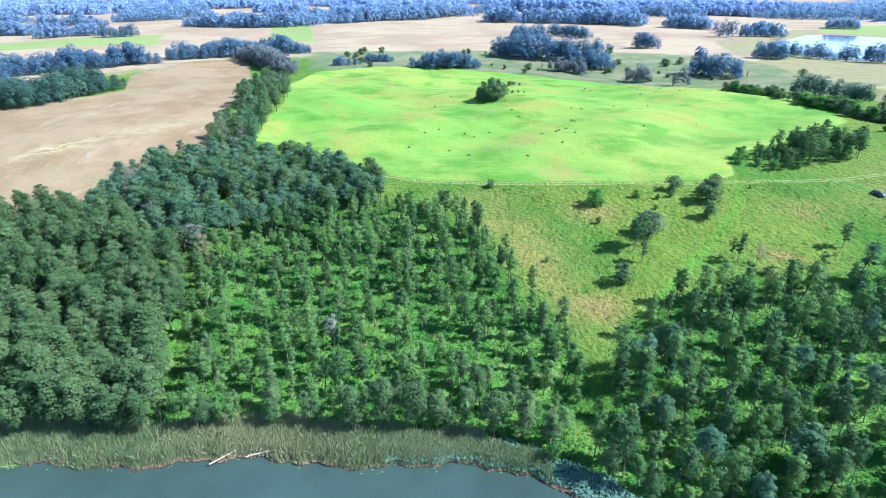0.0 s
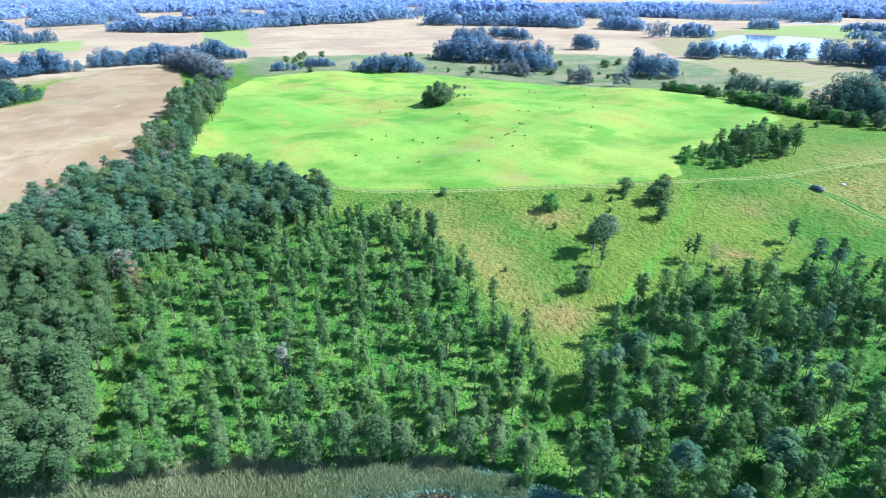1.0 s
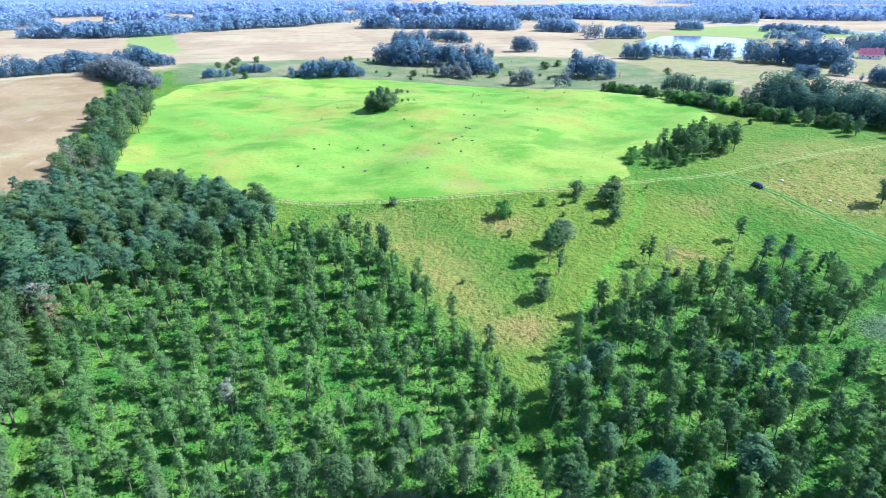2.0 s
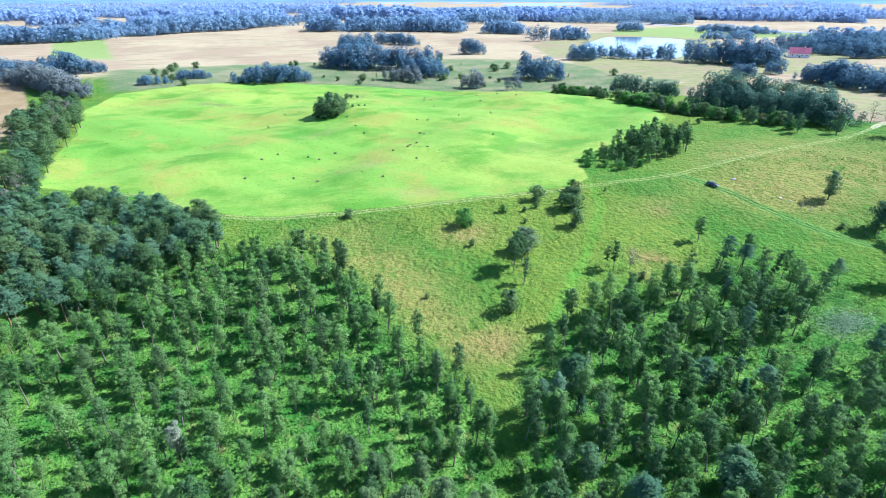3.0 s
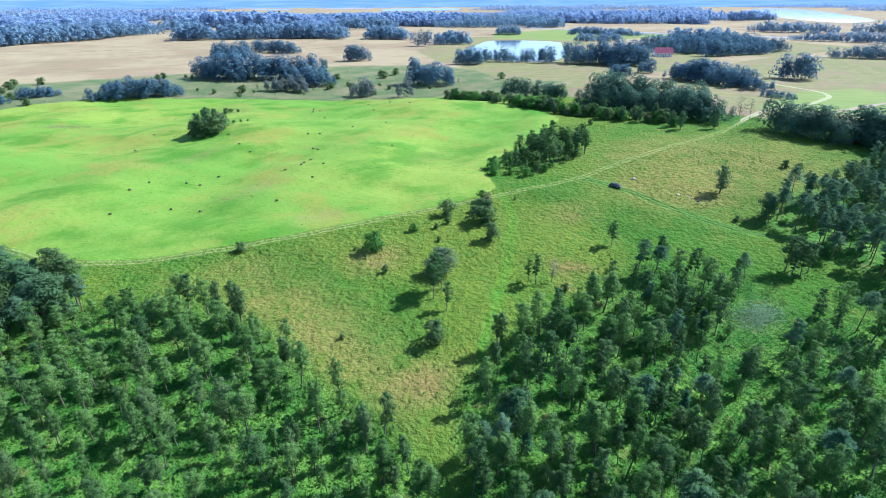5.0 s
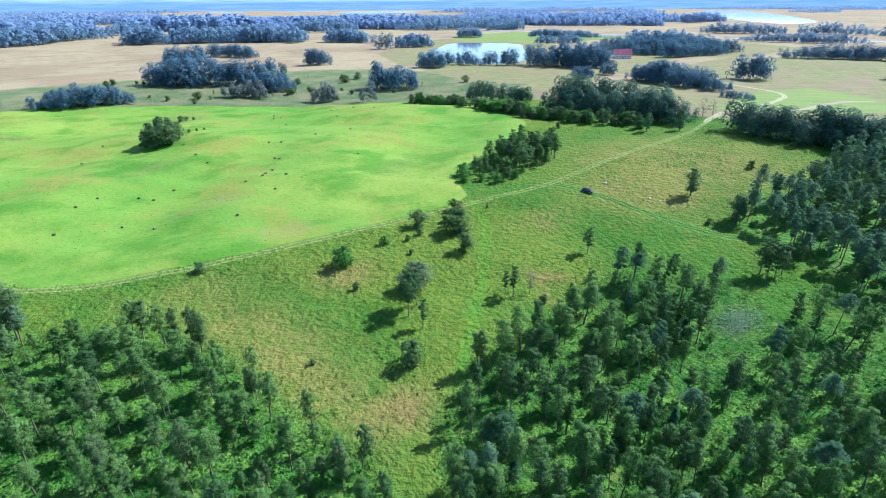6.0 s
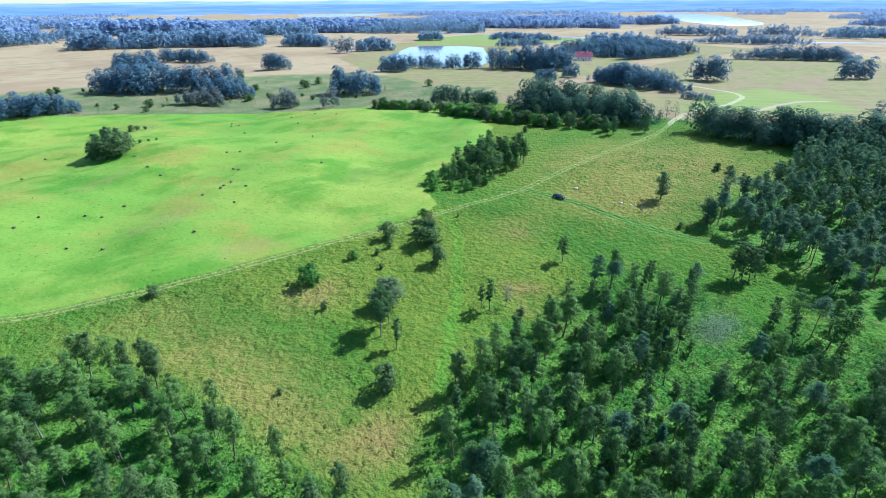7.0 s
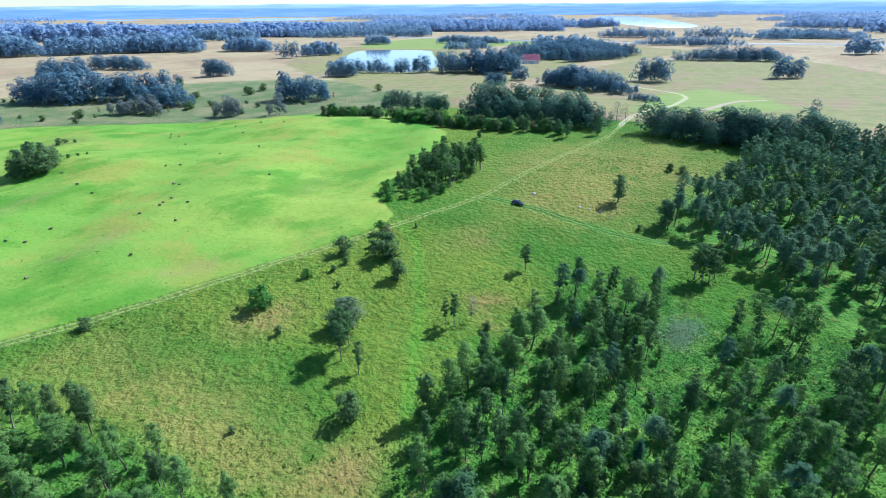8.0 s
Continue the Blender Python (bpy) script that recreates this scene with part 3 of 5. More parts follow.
KINDS = {
    # name: full height, trunk radius, limbs, crown low, crown half width, sprays, spray size, lobes, leaf, bark, variants
    "alder_tree": (10.0, 0.14, 8, 3.8, 1.8, 2500, 0.155, 19, LEAF_ALDER, BARK, 7),
    "birch_tree": (11.0, 0.13, 9, 3.9, 1.9, 2500, 0.17, 18, LEAF_BIRCH, BARK_BIRCH, 6),
    "broadleaf_tree": (13.0, 0.2, 8, 3.5, 3.1, 3600, 0.25, 22, LEAF_BROAD, BARK, 7),
    "aspen_tree": (13.0, 0.2, 8, 3.5, 2.7, 3400, 0.23, 20, LEAF_BROAD, BARK, 5),
    "oak_tree": (11.0, 0.28, 8, 1.6, 3.6, 3000, 0.27, 20, LEAF_OAK, BARK, 4),
    "willow_tree": (9.0, 0.2, 8, 0.8, 3.4, 2800, 0.27, 18, LEAF_WILLOW, BARK, 3),
    "sapling": (5.0, 0.06, 6, 0.9, 1.35, 1000, 0.15, 12, LEAF_ALDER, BARK, 5),
    "shrub": (3.0, 0.05, 5, 0.1, 1.6, 1000, 0.2, 12, LEAF_LIME, BARK, 5),
    "dark_shrub": (3.0, 0.05, 5, 0.1, 1.7, 1000, 0.2, 12, LEAF_BROAD, BARK, 4),
    "turning_tree": (8.0, 0.1, 7, 2.0, 1.7, 700, 0.2, 10, LEAF_RUST, BARK, 3),
    "spruce_tree": (10.0, 0.14, 4, 1.0, 2.0, 1700, 0.24, 13, LEAF_SPRUCE, BARK, 2),
    "silver_tree": (9.0, 0.11, 7, 3.0, 1.9, 1500, 0.22, 15, LEAF_SILVER, BARK, 1),
    "bare_tree": (9.0, 0.1, 18, 2.0, 2.2, 500, 0.16, 14, TWIG_GREY, BARK, 3),
}
TREE_LABELS = {
    "alder_tree": ("slender young alder with an airy green crown", "tree", "young trees of the plantation"),
    "birch_tree": ("slim birch with a pale trunk and dark leaves", "tree", "birches among the open wood"),
    "broadleaf_tree": ("broadleaf tree with a dense rounded green crown", "tree", "trees of the dense broadleaf wood"),
    "aspen_tree": ("tall aspen with a light green crown", "tree", "trees of the dense broadleaf wood"),
    "oak_tree": ("broad dark green oak with a full round crown", "tree", "oaks of the field edge"),
    "willow_tree": ("grey-green bushy willow with a wide crown", "tree", "willows in the meadow"),
    "sapling": ("small leafy green sapling below taller trees", "tree", "saplings in the young wood"),
    "shrub": ("bright green leafy shrub in the grass", "shrub", "shrubs in the meadow"),
    "dark_shrub": ("dark green rounded shrub in the grass", "shrub", "shrubs in the meadow"),
    "turning_tree": ("small thin tree with browning leaves", "tree", "browning trees"),
    "silver_tree": ("pale silvery tree among young alders", "tree", "silvery trees"),
    "spruce_tree": ("dark green conical spruce among the birches", "tree", "spruces in the open wood"),
    "bare_tree": ("grey half-bare tree with fine twigs", "tree", "half-bare trees"),
    "pine_tree": ("tall pine with a dark tufted crown", "tree", "pines"),
}
PROTOTYPES = {}
MESHES = {}


def tree_meshes(kind, variant):
    key = (kind, variant)
    if key not in MESHES:
        r = np.random.default_rng(sum(map(ord, kind)) * 31 + variant)
        if kind == "pine_tree":
            top, low, wide = 12.0, 4.4 + variant * 0.5, 1.9 + 0.15 * variant
            crown = lobed(r, 2200, 0.2, 16, top, low, wide, (0.36, 0.58), 0.6)
            if variant >= 3:
                crown = tiers(r, 2600, 0.21, 7, top * 0.97, low + 0.8, wide * 1.25)
            trunk = stem(r, top, 0.16, 8, low, wide, 0.012)
            leaf, bark = LEAF_PINE, BARK_PINE
        else:
            top, thick, limbs, low, wide, count, size, lobes, leaf, bark, _ = KINDS[kind]
            low, wide = low * r.uniform(0.8, 1.2), wide * r.uniform(0.9, 1.12)
            airy = kind in ("alder_tree", "birch_tree", "bare_tree", "turning_tree")
            crown = lobed(r, count, size, lobes, top, low, wide, (0.34, 0.56) if airy else (0.4, 0.62))
            trunk = stem(r, top, thick, limbs, low, wide)
            if kind == "spruce_tree":
                crown = tiers(r, count, size, lobes, top, low, wide)
        MESHES[key] = (mesh_from("trunk", *trunk, bark, True), mesh_from("crown", crown[0], crown[1], leaf, normals=crown[2]))
    return MESHES[key]


def plant(kind, x, y, tall, wide=1.0, lean=0.0, label=""):
    """One tree or shrub of that height at a place on the ground."""
    full = 12.0 if kind == "pine_tree" else KINDS[kind][0]
    variants = 5 if kind == "pine_tree" else KINDS[kind][10]
    variant = int(rng.integers(variants))
    s = tall / full
    w = s * wide * rng.uniform(0.9, 1.12)
    a, tip = rng.uniform(0, 360), lean + rng.uniform(0, 4)
    m = pose(x, y, float(height(x, y)), 0, 0, a) @ pose(0, 0, 0, tip, 0, 0) @ Matrix.Diagonal((w, w, s, 1))
    key = (kind, variant)
    if key in PROTOTYPES:
        ob = copy_thing(PROTOTYPES[key], m)
    else:
        ob = new(kind)
        trunk, crown = tree_meshes(kind, variant)
        part("trunk", trunk, ob)
        part("crown", crown, ob)
        text, cat, group = TREE_LABELS[kind]
        tagged(ob, text, cat, group)
        PROTOTYPES[key] = ob
    ob.matrix_basis = m
    if label:
        ob["label"] = label
    return ob


def scatter(poly, gap, seed, keep=1.0, jitter=0.42, rows=0.0, beach=4.5, shun=()):
    """Places on a shaken grid inside a polygon."""
    r = np.random.default_rng(seed)
    xs, ys = [p[0] for p in poly], [p[1] for p in poly]
    X, Y = np.meshgrid(np.arange(min(xs), max(xs), gap), np.arange(min(ys), max(ys), gap))
    X = X + r.uniform(-jitter, jitter, X.shape) * gap + (np.arange(X.shape[0]) % 2)[:, None] * gap * 0.5 * (1 - rows)
    Y = Y + r.uniform(-jitter, jitter, X.shape) * gap * (1 - 0.5 * rows)
    ok = (sdf(poly, X, Y) > 0) & (r.uniform(0, 1, X.shape) < keep) & (Y - shore(X) > beach)
    for p in shun:
        ok &= sdf(p, X, Y) < 0.5
    return np.stack([X[ok], Y[ok]], -1), r


# the dense broadleaf wood by the lake
pts, r = scatter(DENSE, 5.4, 1)
for x, y in pts:
    plant("broadleaf_tree" if r.uniform() < 0.6 else "aspen_tree", x, y, r.uniform(11.5, 15.5))
# the young plantation, with a few bright gaps
GAPS = []
for x, y, w in ((5, 116, 5), (-22, 123, 4), (-53, 119, 4), (-70, 106, 4), (-8, 110, 4.5), (-34, 108, 4), (-13, 131, 3.5), (-55, 135, 3.5)):
    GAPS.append([(x - w, y - 1), (x - w * 0.4, y - w * 0.7), (x + w * 0.8, y - w * 0.4), (x + w, y + w * 0.5), (x, y + w * 0.8), (x - w * 0.8, y + w * 0.4)])
pts, r = scatter(PLANTATION, 4.95, 2, 0.93, 0.6, shun=GAPS)
for i, (x, y) in enumerate(pts):
    kind = ("alder_tree", "birch_tree", "aspen_tree")[int(r.choice(3, p=(0.66, 0.22, 0.12)))]
    plant(kind, x, y, 6.5 + 6.0 * r.uniform() ** 1.3, r.uniform(0.78, 1.2) * (0.8 if kind == "aspen_tree" else 1), r.uniform(0, 6))
pts, r = scatter(PLANTATION, 7.8, 12, 0.85, 0.6)
for x, y in pts:
    plant("sapling", x, y, r.uniform(2.5, 6.0), r.uniform(0.9, 1.4))
pts, r = scatter(OPEN_WOOD, 7.8, 13, 0.8, 0.6, shun=GLADES)
for x, y in pts:
    plant("sapling", x, y, r.uniform(2.5, 6.0), r.uniform(0.9, 1.4))
# the dark mixed wood below the field
pts, r = scatter(MIXED, 5.6, 3)
for x, y in pts:
    kind = ("pine_tree", "oak_tree", "broadleaf_tree")[int(r.choice(3, p=(0.5, 0.25, 0.25)))]
    plant(kind, x, y, r.uniform(10.5, 14.5), 1.1)
# open trees by the lake
pts, r = scatter(OPEN_WOOD, 4.9, 4, 0.95, 0.5, shun=GLADES)
for x, y in pts:
    if r.uniform() > (0.95 if x < 95 or (x < 132 and y > 103) else 0.62):
        continue
    kind = ("birch_tree", "alder_tree", "oak_tree", "pine_tree")[int(r.choice(4, p=(0.52, 0.35, 0.04 if x < 95 else 0.0, 0.09 if x < 95 else 0.13)))]
    plant(kind, x, y, r.uniform(7.5, 13.5), r.uniform(0.8, 1.15), r.uniform(0, 9))
for x, y, t in ((87, 93, 8.5), (76, 97, 7.5), (99, 113, 8), (54, 103, 7), (106, 111, 9), (116, 111, 7.5)):
    plant("spruce_tree", x, y, t)
# the pine wood
pts, r = scatter(PINES, 4.9, 5, 0.95, 0.5, shun=GLADES)
FAR_PINES = []
for x, y in pts:
    if math.hypot(x - 192, y - 112) < 70:
        if r.uniform() < 0.9:
            plant("pine_tree" if r.uniform() < 0.8 else "birch_tree", x, y, r.uniform(9.5, 14.0), 1.0)
    else:
        FAR_PINES.append((x, y))
# big leafy trees along the water
for x, t in ((-88, 12), (-80, 13), (-71, 12), (-52, 9), (-38, 9), (-20, 12), (-13, 13), (-6, 13), (-1, 11), (5, 10), (11, 12), (17, 13), (23, 9), (33, 9)):
    plant("broadleaf_tree", x, float(shore(x)) + rng.uniform(6, 10), t, 1.0)

# single trees in the meadow
plant("oak_tree", 187, 159.5, 10.4, 0.95)
plant("oak_tree", 186, 140, 10.0)
plant("birch_tree", 125, 152.5, 8.6, 1.2)
plant("dark_shrub", 85.5, 191, 5.4)
plant("dark_shrub", 95, 181, 8.0, 1.1)
plant("turning_tree", 99, 186, 8.0, 1.2)
plant("shrub", 103, 195, 4.2)
plant("dark_shrub", 90, 171, 6.0)
plant("shrub", 55, 182, 6.2)
plant("shrub", 71, 187, 2.7)
plant("willow_tree", 67.5, 162.5, 7.8, 1.75)
plant("birch_tree", 62, 157, 11.0, 1.2)
plant("birch_tree", 60, 153.5, 11.0, 1.2)
plant("birch_tree", 64, 156, 10.0)
plant("birch_tree", 61, 148, 8.6)
plant("dark_shrub", 53, 139, 6.4, 0.8)
plant("dark_shrub", 32.5, 150.5, 1.4)
plant("birch_tree", 90, 147, 9.6, 1.1)
plant("birch_tree", 89, 149, 7.0)
plant("bare_tree", 95, 146, 7.0)
plant("dark_shrub", 18.5, 201, 2.9, 1.2)
for dx, dy, t in ((0, 0, 12), (3, -1, 11), (1, -4, 11.5), (-2, -3, 10), (5, -4, 10)):
    plant("birch_tree", 164 + dx, 118 + dy, t, 1.2)
for x, y, t in ((176, 144, 2), (182, 117, 2.7), (232, 162, 3.2), (235, 158, 3), (207, 252, 2.9), (53, 170, 2.3), (95, 189, 2.5), (114, 191, 1.2), (78, 185, 1.8), (83, 186, 2.2), (75, 178, 1.6), (96, 141, 2.4)):
    plant("dark_shrub", x, y, t)
for x, y, t in ((290, 224, 11), (298, 216, 10), (303, 226, 9), (270, 219, 6)):
    plant("bare_tree", x, y, t, 1.2)
for x, y, t in ((231, 241, 9), (242, 241, 9), (236, 225, 8), (236, 219, 9), (251, 211, 10), (226, 249, 8), (230, 267, 9)):
    plant("oak_tree", x, y, t, 0.8)
for x, y, t in ((174, 155, 2.4), (173, 158, 2.2), (179, 155, 2.0), (179, 142, 1.8), (180, 139, 1.6), (209, 124, 6.0), (206, 125, 5.0)):
    plant("bare_tree", x, y, t, 1.7, label="low grey thicket of bare twigs in the grass")
# the clump on the green field
for x, y, t in ((26, 333, 8), (32, 333, 8), (36, 337, 7), (22, 338, 7), (43, 345, 1.6), (47, 347, 1.2), (51, 349, 1.0)):
    plant("dark_shrub", x, y, t, 1.1)
for x, y, t in ((29, 336, 11.5), (25, 340, 10), (34, 340, 10), (30, 343, 11), (24, 336, 8), (38, 345, 6)):
    plant("oak_tree", x, y, t)
# the grove beside the track
GROVE = [(128, 212), (136, 205), (152, 208), (170, 214), (176, 224), (168, 238), (150, 232), (132, 226)]
pts, r = scatter(GROVE, 4.3, 6)
for x, y in pts:
    k = "birch_tree" if r.uniform() < 0.6 else "alder_tree"
    plant(k, x, y, r.uniform(8.0, 10.8) if x > 144 else r.uniform(3.5, 6.5), 1.3)
pts, r = scatter(GROVE, 5.5, 16)
for x, y in pts:
    plant("sapling", x, y, r.uniform(3, 6), 1.3)
for x, y, t in ((121, 215, 4), (125, 221, 5), (127, 212, 3), (131, 207, 3.5), (140, 206, 3)):
    plant("shrub", x, y, t)
# trees between the stubble and the green field
HEDGE = [(-100, 228), (-92, 232), (-88, 250), (-94, 290), (-96, 338), (-110, 400), (-122, 395), (-124, 340), (-110, 290), (-106, 255)]
pts, r = scatter(HEDGE, 6.6, 8)
for x, y in pts:
    kind = ("broadleaf_tree", "oak_tree", "bare_tree")[int(r.choice(3, p=(0.55, 0.33, 0.12)))]
    plant(kind, x, y, r.uniform(10, 15), 1.1)
for x, y, t in ((-109, 182, 14), (-94, 161, 13), (-76, 151, 12), (-88, 222, 13), (-86, 226, 11)):
    plant("bare_tree", x, y, t, 1.2)
plant("turning_tree", -73, 147, 11, 1.3)
plant("turning_tree", -71, 144, 9, 1.2)
plant("silver_tree", -28, 114.5, 10)
plant("oak_tree", 44, 92, 8.0, 0.85)
for x, y in ((48, 408), (52, 412), (56, 410), (50, 416)):
    plant("dark_shrub", x, y, rng.uniform(1.5, 3), 1.3)

# ---- far woods ----
def wood_mesh(spots, tall, count, size, leaf, r):
    """Many crowns in one mesh: each a few leafy domes over one another, open below."""
    pts, outs, sizes = [], [], []
    spots = np.asarray(spots, float)
    for (x, y), z, t in zip(spots, height(spots[:, 0], spots[:, 1]), tall):
        w = t * (r.uniform(0.21, 0.31) if count > 150 else r.uniform(0.17, 0.25))
        lobes = 5 if count > 150 else 3
        for i in range(lobes):
            k = count // lobes
            a, u = i * 2.4 + x, (i + 0.5) / lobes
            off = w * (0.75 - 0.6 * u)
            c0 = np.array((x + math.cos(a) * off, y + math.sin(a) * off, z + t * (0.08 + 0.72 * u)))
            rad = np.array((w, w, t * 0.25)) * r.uniform(0.72, 1.0)
            d = unit(r.normal(0, 1, (k, 3)))
            d[:, 2] = np.where(d[:, 2] < -0.5, -d[:, 2], d[:, 2])
            c = c0 + d * rad * r.uniform(0.8, 1.08, (k, 1))
            c[:, 2] = np.maximum(c[:, 2], z + 0.2)
            pts.append(c)
            outs.append(unit(d + 0.5 * unit(c - np.array((x, y, z + t * 0.4)))))
            sizes.append(np.full(k, size * t / 15))
    v, f, shade = sprays(np.vstack(pts), np.vstack(outs), np.concatenate(sizes), r, 0.2, soft=0.88)
    return mesh_from("woodland", v, f, leaf, normals=shade)


def far_wood(x0, y0, x1, y1, deep, tall, gap=0.0, leaf=None, label="", side=0.5):
    """A wood along the line from one end to the other, deep metres thick."""
    r = np.random.default_rng(int(abs(x0) * 7 + abs(y0) * 3) + 5)
    length = math.hypot(x1 - x0, y1 - y0)
    ux, uy = (x1 - x0) / length, (y1 - y0) / length
    away = 1 if (-uy * x0 + ux * y0) > 0 else -1
    gap = gap or tall * (0.30 if math.hypot(x0, y0) < 850 else 0.29)
    spots = []
    for i in range(max(1, int(length / gap))):
        for j in range(max(1, int(deep / gap))):
            a, b = (i + r.uniform(0, 1)) * gap, (j + r.uniform(0, 1)) * gap
            edge = deep * (0.72 + 0.28 * math.sin(a / max(length, 1) * math.pi) + r.uniform(-0.2, 0.1))
            if b < edge and r.uniform() < 0.88:
                spots.append((x0 + ux * a - uy * b * away, y0 + uy * a + ux * b * away))
    dist = math.hypot((x0 + x1) / 2, (y0 + y1) / 2 - 30)
    count = int(np.clip(190000 / dist, 24, 400) if dist < 850 else 60000 / dist) if dist > 450 else 600
    size = 0.58 if dist < 450 else 0.75 if dist < 850 else 1.5 if dist < 1400 else 2.3
    # Leaf colour by distance: painted haze grows with the steps.
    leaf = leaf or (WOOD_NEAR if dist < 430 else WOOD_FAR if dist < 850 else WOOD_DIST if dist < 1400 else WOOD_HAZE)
    ends = [min(1.0, 0.55 + 2.2 * min(u, 1 - u)) for u in (math.hypot(px - x0, py - y0) / max(length, 1) for px, py in spots)]
    swell = [1 + 0.16 * math.sin(px / 9.0 + py / 13.0) for px, py in spots]
    tall_list = tall * np.clip(np.array(ends), 0.5, 1) * np.array(swell) * r.uniform(0.62, 1.15, len(spots))
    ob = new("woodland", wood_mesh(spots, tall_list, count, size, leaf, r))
    return tagged(ob, label or "distant clump of dark green trees in the fields, tinted haze-blue farther off", "wood", kind="stuff")


# beyond the green field
far_wood(45, 565, 85, 534, 30, 20)
far_wood(84, 545, 150, 509, 26, 21)
far_wood(112, 500, 150, 488, 14, 14)
far_wood(91, 490, 122, 474, 12, 13, leaf=WOOD_GREY, label="greyish thinning clump of trees")
far_wood(85, 756, 122, 718, 26, 16)
far_wood(140, 797, 188, 747, 26, 16)
far_wood(207, 628, 240, 620, 24, 19)
far_wood(200, 466, 236, 440, 20, 21)
far_wood(144, 446, 158, 432, 8, 12, leaf=WOOD_GREY, label="greyish thinning clump of trees")
far_wood(171, 424, 182, 413, 7, 12, leaf=WOOD_GREY, label="greyish thinning clump of trees")
far_wood(-29, 498, 35, 494, 16, 13)
far_wood(-96, 500, -73, 508, 8, 8)
far_wood(-72, 520, -44, 528, 8, 7)
far_wood(365, 765, 390, 764, 16, 23)
far_wood(370, 952, 419, 897, 30, 21)
far_wood(313, 964, 340, 967, 24, 24)
far_wood(135, 1054, 326, 1000, 130, 24)
far_wood(70, 1094, 140, 1060, 160, 24)
far_wood(90, 1560, 429, 1400, 260, 30)
far_wood(391, 1315, 889, 1403, 160, 28)
far_wood(607, 930, 641, 891, 24, 15)
# the pond's banks and the grove by the track
far_wood(295, 543, 322, 528, 22, 15)
far_wood(330, 560, 364, 522, 14, 15)
far_wood(364, 522, 400, 503, 14, 17)
far_wood(390, 490, 452, 422, 42, 22)
far_wood(440, 470, 474, 448, 25, 20)
far_wood(401, 400, 412, 388, 8, 11)
far_wood(396, 366, 391, 276, 24, 15, label="long stand of slim trees tinted haze-blue")
far_wood(472, 315, 487, 289, 16, 18)
far_wood(223, 360, 241, 334, 10, 12)
far_wood(237, 332, 248, 318, 10, 9)
far_wood(238, 300, 258, 213, 34, 17, label="dark green grove at the meadow's far edge")
for k in range(130):
    u = rng.uniform()
    x, y = (187 + 25 * u / 0.66, 378 - 101 * u / 0.66) if u < 0.66 else (212 + 28 * (u - 0.66) / 0.34, 277 - 52 * (u - 0.66) / 0.34)
    plant(("dark_shrub", "shrub", "turning_tree", "willow_tree")[int(rng.choice(4, p=(0.4, 0.33, 0.12, 0.15)))], x + rng.uniform(0, 9), y + rng.uniform(-3, 6), rng.uniform(2.0, 7.0), 1.25)
far_wood(268, 196, 282, 158, 22, 15, label="dark broadleaf wood edge by the meadow")
far_wood(282, 158, 330, 112, 26, 15, label="dark broadleaf wood edge by the meadow")
far_wood(672, 378, 763, 281, 24, 16)
far_wood(578, 235, 607, 218, 14, 17)
far_wood(377, 150, 386, 142, 8, 16, leaf=WOOD_GREY, label="lone grey-green bushy tree in the fields")
far_wood(577, 502, 720, 445, 60, 18)
far_wood(600, 560, 760, 500, 50, 16)
far_wood(372, 265, 379, 243, 6, 6)
far_wood(924, 1248, 1393, 1277, 120, 26)
far_wood(1259, 1097, 1324, 1012, 40, 20)
far_wood(713, 857, 801, 755, 24, 13)
far_wood(1250, 480, 1400, 330, 60, 18)
far_wood(900, 560, 1010, 420, 20, 14)
far_wood(1103, 762, 1206, 636, 30, 19)
far_wood(1213, 627, 1255, 506, 30, 21)
far_wood(1175, 477, 1183, 412, 30, 22)
far_wood(903, 246, 946, 225, 30, 22)
far_wood(719, 328, 754, 312, 16, 13)
far_wood(660, 567, 767, 544, 40, 22)
far_wood(576, 459, 675, 443, 20, 15)
far_wood(629, 735, 715, 717, 16, 14)
far_wood(818, 1111, 910, 1079, 40, 20)
far_wood(1253, 1312, 1393, 1277, 60, 23)
far_wood(1533, 1081, 1675, 1051, 60, 26)
far_wood(759, 1359, 952, 1440, 60, 24)
far_wood(361, 393, 379, 384, 10, 9)
far_wood(406, 777, 467, 777, 30, 18)
far_wood(415, 1248, 541, 1206, 60, 24)
far_wood(600, 1343, 766, 1294, 60, 26)
far_wood(-237, 1343, 96, 1514, 90, 26)
far_wood(-647, 921, -550, 972, 40, 18)
far_wood(-616, 1094, -510, 1166, 60, 19)
far_wood(-900, 900, -760, 1100, 90, 20)
far_wood(160, 611, 184, 611, 8, 9)
# left of the stubble and behind it
far_wood(-285, 300, -234, 322, 60, 17)
far_wood(-237, 324, -216, 385, 40, 15)
far_wood(-380, 330, -285, 300, 90, 17)
far_wood(-333, 425, -246, 513, 34, 16)
far_wood(-253, 526, -129, 588, 30, 15)
far_wood(-200, 540, -127, 447, 22, 14, leaf=WOOD_GREY, label="grey-green belt of slim trees")
far_wood(-431, 743, -410, 790, 20, 16)
far_wood(-526, 743, -455, 790, 30, 16)
far_wood(-700, 820, -560, 800, 40, 18)
far_wood(-441, 975, -205, 950, 90, 21)
far_wood(-220, 1020, 82, 1290, 150, 25)
far_wood(360, 948, 425, 921, 40, 21)
far_wood(240, 1020, 344, 975, 60, 23)


